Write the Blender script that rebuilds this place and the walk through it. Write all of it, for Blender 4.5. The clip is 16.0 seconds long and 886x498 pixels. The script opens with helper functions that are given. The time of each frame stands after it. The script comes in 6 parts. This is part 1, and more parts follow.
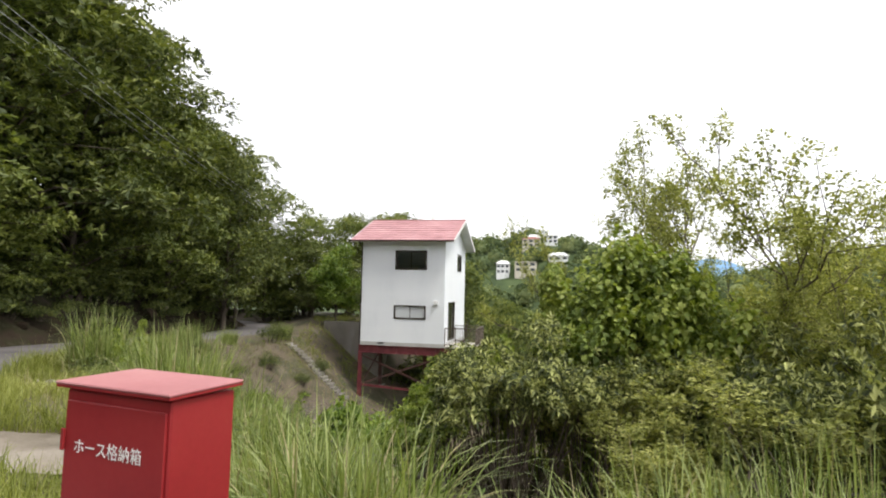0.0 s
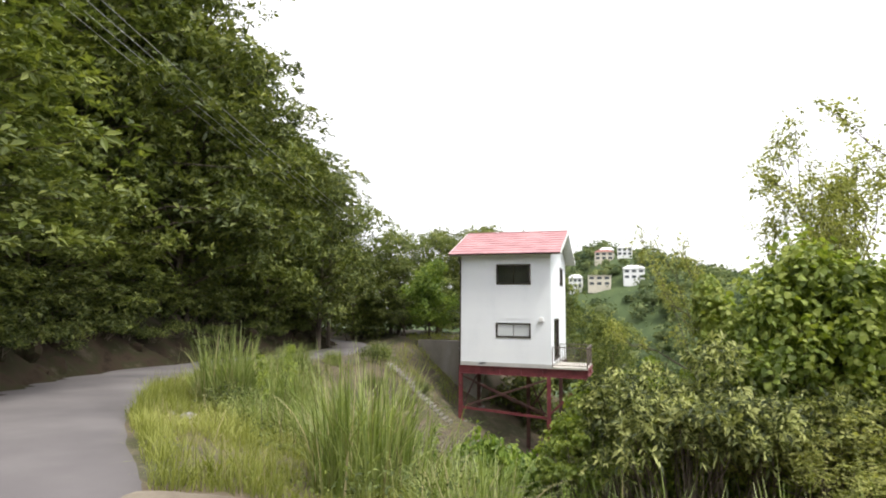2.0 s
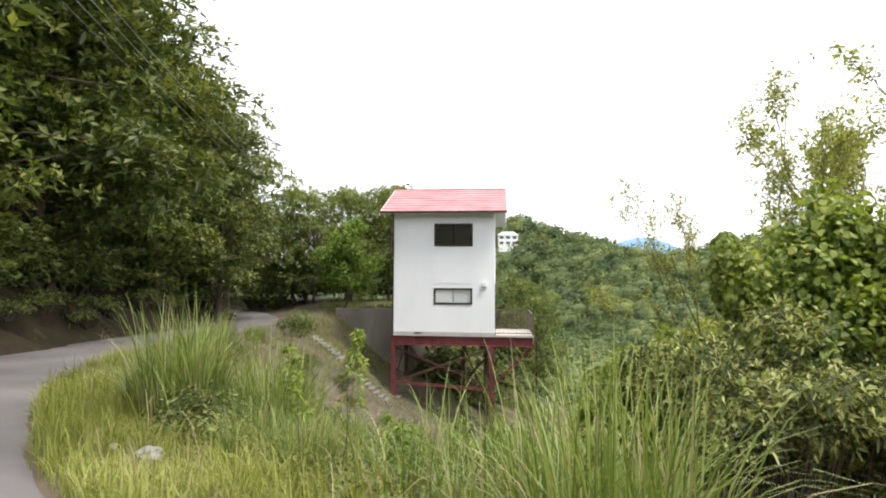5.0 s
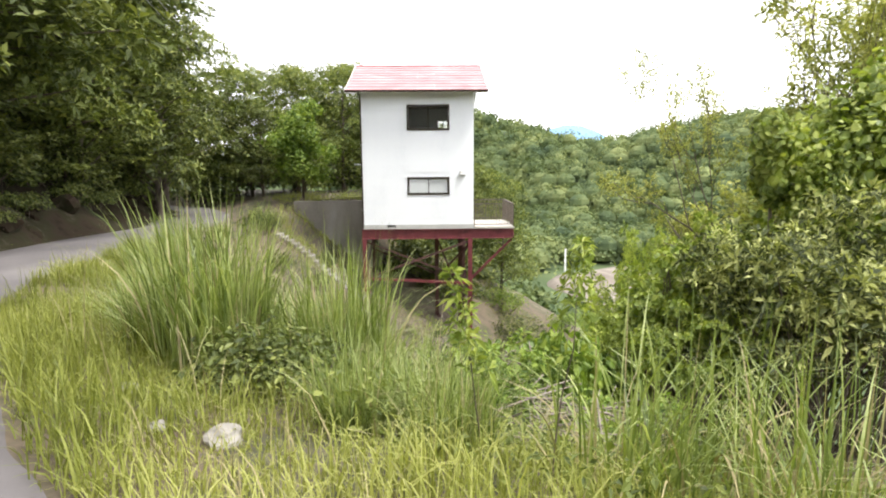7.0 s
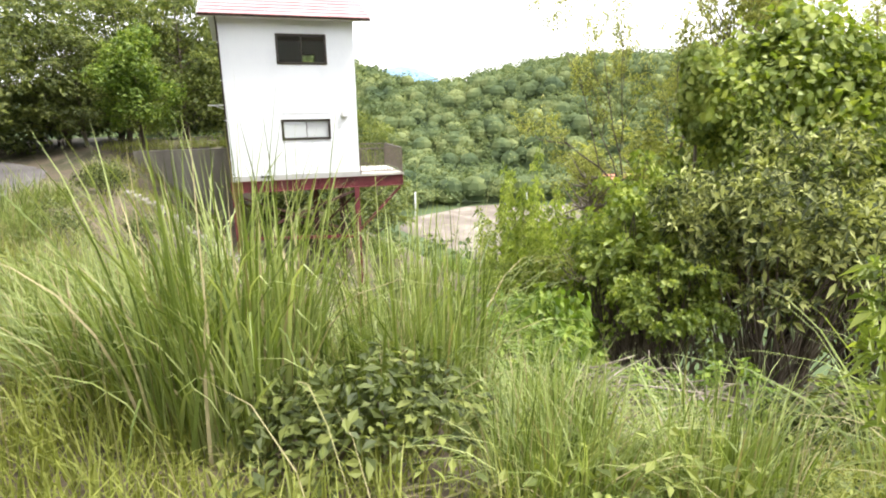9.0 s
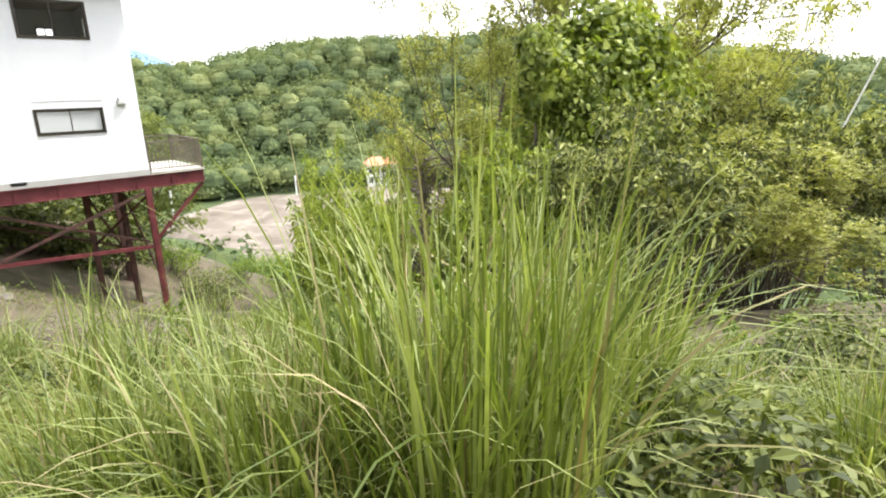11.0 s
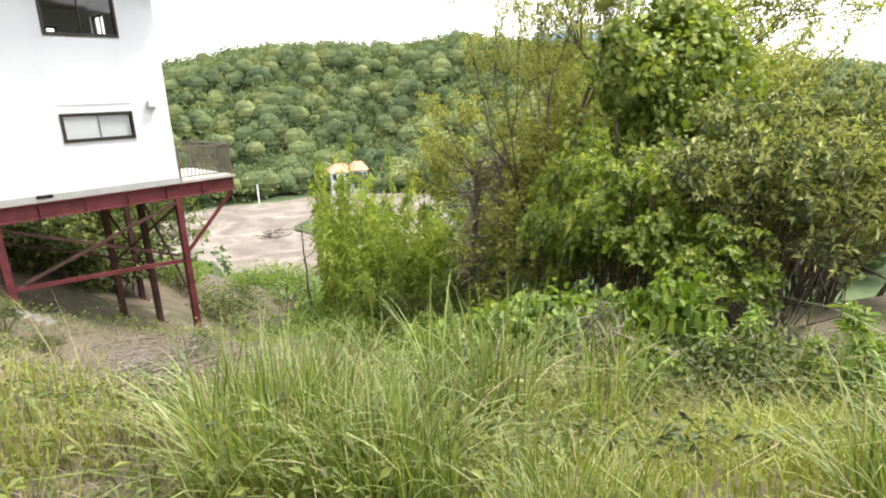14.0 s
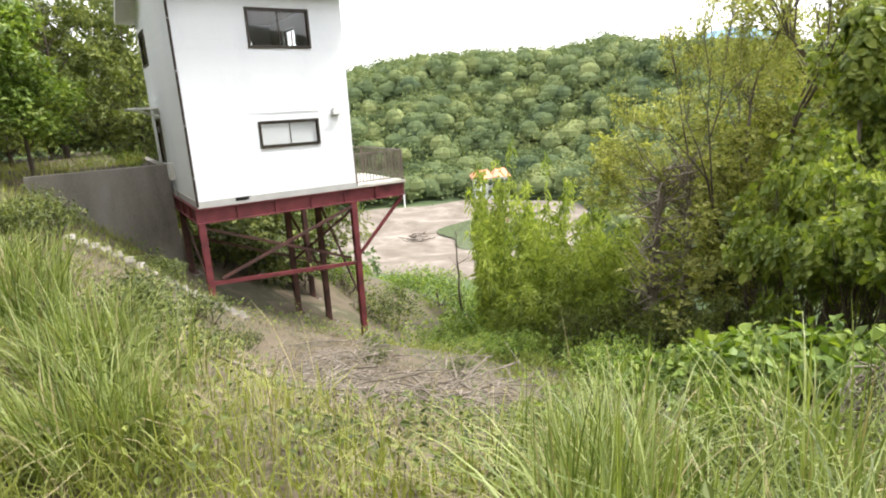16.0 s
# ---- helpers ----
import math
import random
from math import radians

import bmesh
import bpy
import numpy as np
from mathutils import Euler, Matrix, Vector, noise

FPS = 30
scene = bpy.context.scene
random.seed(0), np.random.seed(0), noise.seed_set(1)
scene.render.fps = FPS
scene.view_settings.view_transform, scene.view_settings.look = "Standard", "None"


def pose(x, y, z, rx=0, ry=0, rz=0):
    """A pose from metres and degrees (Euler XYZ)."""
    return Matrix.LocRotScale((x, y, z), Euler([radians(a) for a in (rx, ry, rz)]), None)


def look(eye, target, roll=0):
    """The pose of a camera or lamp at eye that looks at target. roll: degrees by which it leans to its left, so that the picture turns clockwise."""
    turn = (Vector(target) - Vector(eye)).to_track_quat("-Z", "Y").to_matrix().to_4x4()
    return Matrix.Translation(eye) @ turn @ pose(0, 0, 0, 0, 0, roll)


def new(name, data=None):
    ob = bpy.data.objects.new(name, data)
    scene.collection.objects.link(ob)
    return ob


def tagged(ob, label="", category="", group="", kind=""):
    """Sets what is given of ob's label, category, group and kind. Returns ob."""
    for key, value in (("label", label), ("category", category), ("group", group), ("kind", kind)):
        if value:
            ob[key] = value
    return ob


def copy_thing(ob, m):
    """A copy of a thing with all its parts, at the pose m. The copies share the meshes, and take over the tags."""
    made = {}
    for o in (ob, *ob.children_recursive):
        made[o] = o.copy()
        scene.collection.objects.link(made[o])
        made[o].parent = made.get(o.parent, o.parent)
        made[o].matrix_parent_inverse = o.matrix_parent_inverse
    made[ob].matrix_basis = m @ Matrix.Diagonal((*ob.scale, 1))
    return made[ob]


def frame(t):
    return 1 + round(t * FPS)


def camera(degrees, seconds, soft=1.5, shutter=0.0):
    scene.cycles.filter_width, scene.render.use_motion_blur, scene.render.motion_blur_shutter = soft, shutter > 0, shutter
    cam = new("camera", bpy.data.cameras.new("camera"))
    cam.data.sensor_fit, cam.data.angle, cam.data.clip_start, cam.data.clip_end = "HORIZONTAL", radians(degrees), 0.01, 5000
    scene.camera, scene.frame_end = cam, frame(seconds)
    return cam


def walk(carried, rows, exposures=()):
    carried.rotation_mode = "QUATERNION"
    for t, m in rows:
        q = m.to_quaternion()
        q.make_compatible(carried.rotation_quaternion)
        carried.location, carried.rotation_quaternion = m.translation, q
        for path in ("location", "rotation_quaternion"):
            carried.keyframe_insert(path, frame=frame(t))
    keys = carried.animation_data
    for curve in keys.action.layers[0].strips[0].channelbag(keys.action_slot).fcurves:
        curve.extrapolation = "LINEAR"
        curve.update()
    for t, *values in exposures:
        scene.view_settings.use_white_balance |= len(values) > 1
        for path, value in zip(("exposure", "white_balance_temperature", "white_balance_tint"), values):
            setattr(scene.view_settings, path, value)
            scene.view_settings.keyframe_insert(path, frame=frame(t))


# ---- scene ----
cam = camera(76.6, 16.0, soft=2.0)
PATH = [
    (0, (10.188, -28.011, 2.569), (9.777, -26.06, 2.727), 1.3),
    (0.5, (9.569, -27.821, 2.555), (9.048, -25.898, 2.729), 1.1),
    (1, (9.059, -27.493, 2.548), (8.453, -25.597, 2.743), 0.9),
    (1.5, (8.579, -27.312, 2.556), (7.909, -25.44, 2.768), 0.8),
    (2, (8.084, -26.904, 2.577), (7.448, -25.02, 2.787), 0.7),
    (2.5, (7.486, -26.595, 2.552), (7.034, -24.66, 2.781), 0.9),
    (3, (6.873, -26.195, 2.525), (6.584, -24.228, 2.744), 0.9),
    (3.5, (6.33, -25.795, 2.487), (6.093, -23.82, 2.701), 0.8),
    (6, (3.578, -23.583, 2.481), (3.476, -21.588, 2.372), -0.5),
    (6.5, (3.146, -23.119, 2.427), (3.15, -21.133, 2.196), -0.6),
    (7, (2.632, -22.708, 2.402), (2.68, -20.731, 2.105), -0.4),
    (7.5, (2.248, -22.288, 2.364), (2.356, -20.321, 2.019), -0.7),
    (8, (1.787, -21.796, 2.345), (2.06, -19.852, 1.961), -0.8),
    (8.5, (1.441, -21.315, 2.303), (1.883, -19.417, 1.854), -0.7),
    (9, (0.967, -20.84, 2.315), (1.558, -18.995, 1.821), -0.7),
    (11.5, (-0.93, -18.742, 2.247), (0.44, -17.397, 1.688), -1.4),
    (12, (-1.283, -18.343, 2.222), (0.113, -17.025, 1.661), -1.4),
    (12.5, (-1.565, -17.892, 2.21), (-0.16, -16.584, 1.65), -1.6),
    (13, (-1.83, -17.497, 2.202), (-0.424, -16.187, 1.647), -1.8),
    (13.5, (-2.067, -17.089, 2.19), (-0.658, -15.781, 1.641), -1.9),
    (14, (-2.301, -16.632, 2.165), (-0.893, -15.318, 1.623), -1.9),
    (14.5, (-2.586, -16.177, 2.174), (-1.238, -14.8, 1.641), -1.8),
    (15, (-2.839, -15.75, 2.141), (-1.644, -14.231, 1.626), -1.6),
    (15.5, (-2.825, -15.514, 2.125), (-1.695, -13.943, 1.622), -2.2),
    (16, (-2.562, -15.398, 2.123), (-1.51, -13.772, 1.623), -3.0),
]
walk(cam, [(t, look(eye, target, roll)) for t, eye, target, roll in PATH],
     exposures=[(0, 0.52), (1.5, 0.66), (2.5, 0.88), (3.5, 0.84), (6.0, 1.03), (7.0, 1.35), (9.0, 1.63), (12.0, 1.49), (16.0, 1.5)])
# ---- light and world ----
world = bpy.data.worlds.new("overcast_sky")
scene.world = world
world.use_nodes = True
wn, wl = world.node_tree.nodes, world.node_tree.links
wn.clear()
sky = wn.new("ShaderNodeTexSky")
sky.sky_type = "NISHITA"
sky.sun_disc = False
sky.sun_elevation = radians(61)
sky.sun_rotation = radians(117)
sky.air_density, sky.dust_density = 1.0, 3.0
cloud = wn.new("ShaderNodeMix")
cloud.data_type = "RGBA"
cloud.inputs[0].default_value = 0.86
cloud.inputs[7].default_value = (10.1, 9.95, 10.1, 1)
wl.new(sky.outputs[0], cloud.inputs[6])
bgn = wn.new("ShaderNodeBackground")
bgn.inputs[1].default_value = 0.114
wl.new(cloud.outputs[2], bgn.inputs[0])
wo = wn.new("ShaderNodeOutputWorld")
wl.new(bgn.outputs[0], wo.inputs[0])
sun = new("sun", bpy.data.lights.new("sun", "SUN"))
sun.data.energy, sun.data.angle, sun.data.color = 2.2, radians(14), (1.0, 0.965, 0.90)
sun.matrix_world = look((52, -26, 105), (0, 0, 0))


# ---- materials ----
def material(name, colors, scale=4.0, rough=0.8, metal=0.0, bump=0.0, fine=40.0, spec=0.5, island=0.0, obrand=0.0, translucent=0.0, distort=0.0, stretch=(1, 1, 1)):
    """Noise at two scales over a ramp of colours, with bump, and variation by island or object."""
    m = bpy.data.materials.new(name)
    m.use_nodes = True
    n, l = m.node_tree.nodes, m.node_tree.links
    b = n["Principled BSDF"]
    b.inputs["Roughness"].default_value, b.inputs["Metallic"].default_value = rough, metal
    b.inputs["Specular IOR Level"].default_value = spec
    tc = n.new("ShaderNodeTexCoord")
    mp = n.new("ShaderNodeMapping")
    mp.inputs["Scale"].default_value = stretch
    l.new(tc.outputs["Object"], mp.inputs[0])
    big, small = n.new("ShaderNodeTexNoise"), n.new("ShaderNodeTexNoise")
    big.inputs["Scale"].default_value, small.inputs["Scale"].default_value = scale, fine
    big.inputs["Detail"].default_value, small.inputs["Detail"].default_value = 5, 4
    big.inputs["Distortion"].default_value = distort
    l.new(mp.outputs[0], big.inputs["Vector"]), l.new(mp.outputs[0], small.inputs["Vector"])
    mix = n.new("ShaderNodeMath")
    mix.operation = "MULTIPLY_ADD"
    l.new(small.outputs["Fac"], mix.inputs[0])
    mix.inputs[1].default_value = 0.35
    sub = n.new("ShaderNodeMath")
    sub.operation = "MULTIPLY_ADD"
    l.new(big.outputs["Fac"], sub.inputs[0])
    sub.inputs[1].default_value, sub.inputs[2].default_value = 1.5, -0.42
    l.new(sub.outputs[0], mix.inputs[2])
    fac = mix.outputs[0]
    if island or obrand:
        if island:
            r = n.new("ShaderNodeNewGeometry").outputs["Random Per Island"]
        else:
            r = n.new("ShaderNodeObjectInfo").outputs["Random"]
        add = n.new("ShaderNodeMath")
        add.operation = "MULTIPLY_ADD"
        l.new(r, add.inputs[0])
        add.inputs[1].default_value = island or obrand
        off = n.new("ShaderNodeMath")
        off.operation = "ADD"
        l.new(fac, off.inputs[0])
        off.inputs[1].default_value = -0.5 * (island or obrand)
        l.new(off.outputs[0], add.inputs[2])
        fac = add.outputs[0]
    ramp = n.new("ShaderNodeValToRGB")
    while len(ramp.color_ramp.elements) < len(colors):
        ramp.color_ramp.elements.new(0.5)
    for i, c in enumerate(colors):
        e = ramp.color_ramp.elements[i]
        e.position, e.color = 0.15 + 0.7 * i / max(1, len(colors) - 1), (*c, 1)
    l.new(fac, ramp.inputs[0])
    l.new(ramp.outputs[0], b.inputs["Base Color"])
    if bump:
        bp = n.new("ShaderNodeBump")
        bp.inputs["Strength"].default_value, bp.inputs["Distance"].default_value = bump, 0.02
        l.new(mix.outputs[0], bp.inputs["Height"])
        l.new(bp.outputs[0], b.inputs["Normal"])
    if translucent:
        tr = n.new("ShaderNodeBsdfTranslucent")
        bright = n.new("ShaderNodeMix")
        bright.data_type, bright.blend_type = "RGBA", "MULTIPLY"
        bright.inputs[0].default_value = 1.0
        l.new(ramp.outputs[0], bright.inputs[6])
        bright.inputs[7].default_value = (1.25, 1.3, 0.55, 1)
        l.new(bright.outputs[2], tr.inputs[0])
        ms = n.new("ShaderNodeMixShader")
        ms.inputs[0].default_value = translucent
        l.new(b.outputs[0], ms.inputs[1]), l.new(tr.outputs[0], ms.inputs[2])
        l.new(ms.outputs[0], n["Material Output"].inputs[0])
    return m


M = {}
M["soil"] = material("soil", [(0.036, 0.036, 0.018), (0.085, 0.068, 0.045), (0.125, 0.096, 0.066), (0.056, 0.058, 0.026), (0.17, 0.138, 0.10)], 0.7, 0.95, bump=0.6, fine=18)
# brown litter, with part of the shade under the trees put into its colour
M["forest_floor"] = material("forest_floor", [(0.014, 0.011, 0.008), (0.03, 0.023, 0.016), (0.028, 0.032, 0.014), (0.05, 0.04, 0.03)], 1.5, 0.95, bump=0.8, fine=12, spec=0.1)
M["wood_floor"] = material("wood_floor", [(0.03, 0.05, 0.018), (0.055, 0.085, 0.028), (0.08, 0.11, 0.04)], 0.12, 0.95, bump=0.3, fine=1.5)
M["asphalt"] = material("asphalt", [(0.085, 0.078, 0.08), (0.125, 0.114, 0.116), (0.175, 0.162, 0.16)], 0.5, 0.9, bump=0.25, fine=90)
M["gravel_dirt"] = material("gravel_dirt", [(0.11, 0.09, 0.065), (0.20, 0.17, 0.13), (0.30, 0.265, 0.22)], 1.2, 0.95, bump=0.5, fine=25)
# brown rock, toned down further to carry the shade of the overhanging boughs
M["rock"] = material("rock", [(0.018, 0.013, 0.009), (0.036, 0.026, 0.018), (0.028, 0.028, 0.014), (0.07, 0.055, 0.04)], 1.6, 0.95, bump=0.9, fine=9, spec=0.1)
M["pale_rock"] = material("pale_rock", [(0.16, 0.15, 0.13), (0.34, 0.32, 0.29)], 4, 0.9, bump=0.6, fine=20)
M["concrete"] = material("concrete", [(0.12, 0.108, 0.094), (0.23, 0.21, 0.185), (0.32, 0.30, 0.275)], 0.9, 0.9, bump=0.25, fine=30, distort=0.6, stretch=(1, 1, 0.45))
M["white_siding"] = material("white_siding", [(0.75, 0.785, 0.825), (0.82, 0.85, 0.885), (0.845, 0.875, 0.905)], 0.8, 0.55, bump=0.06, fine=30, obrand=0.12, stretch=(1, 1, 0.35))
M["white_trim"] = material("white_trim", [(0.66, 0.66, 0.65), (0.80, 0.80, 0.79)], 3, 0.5)
M["grey_flashing"] = material("grey_flashing", [(0.40, 0.40, 0.39), (0.52, 0.52, 0.50)], 2, 0.5)
M["roof_red"] = material("roof_red", [(0.33, 0.15, 0.16), (0.42, 0.205, 0.215), (0.49, 0.27, 0.275)], 1.3, 0.55, bump=0.15, fine=25, obrand=0.25)
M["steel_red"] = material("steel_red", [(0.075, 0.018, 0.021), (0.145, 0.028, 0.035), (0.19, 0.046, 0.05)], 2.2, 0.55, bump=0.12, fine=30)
# darker, rougher brown steel: rear members, most braces, gutter, box legs
M["steel_dark"] = material("steel_dark", [(0.035, 0.02, 0.018), (0.08, 0.035, 0.03), (0.12, 0.05, 0.04)], 3.0, 0.75, bump=0.2, fine=30)
M["bronze_alu"] = material("bronze_alu", [(0.035, 0.028, 0.022), (0.06, 0.05, 0.04)], 3, 0.4, metal=0.4)
M["rail_brown"] = material("rail_brown", [(0.09, 0.07, 0.055), (0.16, 0.13, 0.10)], 3, 0.6)
M["deck_wood"] = material("deck_wood", [(0.42, 0.39, 0.34), (0.58, 0.55, 0.50)], 2, 0.8, bump=0.2, fine=20, obrand=0.3)
M["interior"] = material("interior", [(0.22, 0.19, 0.16), (0.32, 0.28, 0.24)], 1.5, 0.8)
M["curtain"] = material("curtain", [(0.62, 0.62, 0.62), (0.78, 0.78, 0.78)], 6, 0.9, translucent=0.3)
M["box_red"] = material("box_red", [(0.22, 0.012, 0.016), (0.28, 0.018, 0.022), (0.33, 0.03, 0.03)], 1.8, 0.42, bump=0.05, fine=40)
M["box_lid"] = material("box_lid", [(0.33, 0.12, 0.125), (0.40, 0.16, 0.165), (0.46, 0.22, 0.215)], 1.5, 0.5, bump=0.05, fine=40)
M["letter_white"] = material("letter_white", [(0.7, 0.7, 0.68), (0.8, 0.8, 0.78)], 6, 0.6)
M["bark"] = material("bark", [(0.045, 0.035, 0.028), (0.10, 0.08, 0.06), (0.17, 0.14, 0.11)], 3, 0.95, bump=0.6, fine=14, stretch=(1, 1, 0.3))
M["deadwood"] = material("deadwood", [(0.10, 0.08, 0.06), (0.19, 0.16, 0.13), (0.32, 0.28, 0.235)], 4, 0.9, bump=0.4, fine=20)
M["leaf_dark"] = material("leaf_dark", [(0.042, 0.058, 0.017), (0.105, 0.132, 0.034), (0.22, 0.245, 0.066)], 0.35, 0.55, spec=0.35, island=0.7, translucent=0.25, fine=3)
M["leaf_mid"] = material("leaf_mid", [(0.055, 0.075, 0.018), (0.13, 0.165, 0.04), (0.25, 0.28, 0.072)], 0.4, 0.55, spec=0.35, island=0.7, translucent=0.3, fine=3)
M["leaf_bright"] = material("leaf_bright", [(0.07, 0.12, 0.018), (0.15, 0.23, 0.035), (0.27, 0.34, 0.06)], 0.6, 0.5, spec=0.4, island=0.7, translucent=0.35, fine=3)
M["leaf_olive"] = material("leaf_olive", [(0.036, 0.05, 0.014), (0.115, 0.138, 0.036), (0.42, 0.44, 0.17)], 1.5, 0.55, spec=0.4, island=0.9, translucent=0.22, fine=3)
M["leaf_vine"] = material("leaf_vine", [(0.085, 0.125, 0.02), (0.19, 0.25, 0.045), (0.34, 0.385, 0.09)], 0.7, 0.5, spec=0.4, island=0.7, translucent=0.4, fine=3)
M["leaf_light"] = material("leaf_light", [(0.13, 0.145, 0.04), (0.26, 0.28, 0.08), (0.42, 0.42, 0.15)], 0.6, 0.6, spec=0.3, island=0.7, translucent=0.4, fine=3)
M["leaf_bamboo"] = material("leaf_bamboo", [(0.085, 0.125, 0.022), (0.215, 0.275, 0.05), (0.39, 0.44, 0.12)], 0.6, 0.5, spec=0.4, island=0.6, translucent=0.4, fine=3)
# far leaf green, shifted slightly blue to put distance haze into the colour
M["leaf_far"] = material("leaf_far", [(0.05, 0.078, 0.044), (0.115, 0.15, 0.066), (0.225, 0.255, 0.105)], 0.10, 0.8, spec=0.1, island=0.3, translucent=0.2, fine=0.15)
M["blade"] = material("blade", [(0.125, 0.15, 0.03), (0.25, 0.275, 0.06), (0.40, 0.405, 0.14)], 0.5, 0.55, spec=0.3, island=0.42, translucent=0.35, fine=3)
M["blade_tall"] = material("blade_tall", [(0.09, 0.128, 0.026), (0.20, 0.252, 0.064), (0.385, 0.43, 0.185)], 0.8, 0.45, spec=0.4, island=0.7, translucent=0.35, fine=3)
M["blade_dry"] = material("blade_dry", [(0.26, 0.22, 0.11), (0.42, 0.36, 0.21), (0.20, 0.20, 0.07)], 0.9, 0.8, island=0.8, translucent=0.2, fine=3)
M["blade_dead"] = material("blade_dead", [(0.10, 0.08, 0.055), (0.20, 0.165, 0.11), (0.33, 0.28, 0.19)], 0.9, 0.9, island=0.8, translucent=0.1, fine=3)
# blue stands in for distance haze over the slopes
M["mountain"] = material("mountain", [(0.16, 0.27, 0.40), (0.20, 0.32, 0.46)], 0.006, 1.0, spec=0.0, fine=0.03)
M["pond"] = material("pond_water", [(0.075, 0.095, 0.055), (0.10, 0.12, 0.07)], 0.05, 0.12, bump=0.05, fine=0.8)
M["mud"] = material("mud", [(0.10, 0.08, 0.06), (0.155, 0.13, 0.105), (0.25, 0.22, 0.185)], 0.16, 0.9, bump=0.2, fine=0.9, distort=1.5)
M["far_white"] = material("far_white", [(0.70, 0.71, 0.72), (0.80, 0.80, 0.80)], 0.3, 0.7)
M["far_beige"] = material("far_beige", [(0.50, 0.46, 0.38), (0.60, 0.56, 0.47)], 0.3, 0.8)
M["far_roof"] = material("far_roof", [(0.20, 0.08, 0.06), (0.30, 0.14, 0.11)], 0.5, 0.8)
M["far_window"] = material("far_window", [(0.04, 0.05, 0.06), (0.07, 0.08, 0.09)], 0.5, 0.2)
M["orange_roof"] = material("orange_roof", [(0.55, 0.20, 0.11), (0.65, 0.28, 0.17)], 0.5, 0.7)
M["wire"] = material("wire", [(0.30, 0.30, 0.31), (0.38, 0.38, 0.39)], 1, 0.6)
M["black_plastic"] = material("black_plastic", [(0.015, 0.015, 0.017), (0.03, 0.03, 0.032)], 5, 0.5)
M["galvanised"] = material("galvanised", [(0.45, 0.46, 0.47), (0.6, 0.6, 0.61)], 5, 0.45, metal=0.5)


def glass_material():
    m = bpy.data.materials.new("window_glass")
    m.use_nodes = True
    b = m.node_tree.nodes["Principled BSDF"]
    b.inputs["Base Color"].default_value = (0.93, 0.96, 0.95, 1)
    b.inputs["Roughness"].default_value = 0.02
    b.inputs["Transmission Weight"].default_value = 1.0
    b.inputs["IOR"].default_value = 1.45
    return m


M["glass"] = glass_material()


def frosted_material():
    m = glass_material()
    m.name = "frosted_glass"
    b = m.node_tree.nodes["Principled BSDF"]
    b.inputs["Base Color"].default_value = (0.70, 0.73, 0.74, 1)
    b.inputs["Roughness"].default_value, b.inputs["Transmission Weight"].default_value = 0.35, 0.25
    return m


M["frosted"] = frosted_material()


# ---- mesh helpers ----
def mesh_ob(name, V, F, mat, parent=None, label="", smooth=False):
    """A mesh object from arrays of vertices and of faces with equal corner counts."""
    V, F = np.asarray(V, dtype=np.float32), np.asarray(F, dtype=np.int32)
    me = bpy.data.meshes.new(name)
    k = F.shape[1]
    me.vertices.add(len(V))
    me.vertices.foreach_set("co", V.ravel())
    me.loops.add(F.size)
    me.loops.foreach_set("vertex_index", F.ravel())
    me.polygons.add(len(F))
    me.polygons.foreach_set("loop_start", np.arange(0, F.size, k, dtype=np.int32))
    me.polygons.foreach_set("use_smooth", np.full(len(F), smooth))
    me.update(calc_edges=True)
    me.materials.append(mat)
    ob = new(name, me)
    if parent:
        ob.parent = parent
    if label:
        tagged(ob, label)
    return ob


def part(name, bm, mat, parent, label=""):
    me = bpy.data.meshes.new(name)
    bm.to_mesh(me)
    bm.free()
    me.materials.append(mat)
    ob = new(name, me)
    ob.parent = parent
    if label:
        tagged(ob, label)
    return ob


def add_box(bm, x0, y0, z0, x1, y1, z1, m=None, bevel=0.0):
    vs = [bm.verts.new(p) for p in ((x0, y0, z0), (x1, y0, z0), (x1, y1, z0), (x0, y1, z0), (x0, y0, z1), (x1, y0, z1), (x1, y1, z1), (x0, y1, z1))]
    fs = [bm.faces.new([vs[i] for i in f]) for f in ((0, 3, 2, 1), (4, 5, 6, 7), (0, 1, 5, 4), (1, 2, 6, 5), (2, 3, 7, 6), (3, 0, 4, 7))]
    if bevel:
        es = list({e for f in fs for e in f.edges})
        r = bmesh.ops.bevel(bm, geom=es, offset=bevel, segments=1, affect="EDGES", profile=0.5)
        vs = list({v for f in r["faces"] for v in f.verts} | {v for v in vs if v.is_valid})
    if m:
        bmesh.ops.transform(bm, matrix=m, verts=[v for v in vs if v.is_valid])
    return bm


def box(name, x0, y0, z0, x1, y1, z1, mat, parent, label="", bevel=0.0, m=None):
    return part(name, add_box(bmesh.new(), x0, y0, z0, x1, y1, z1, m, bevel), mat, parent, label)


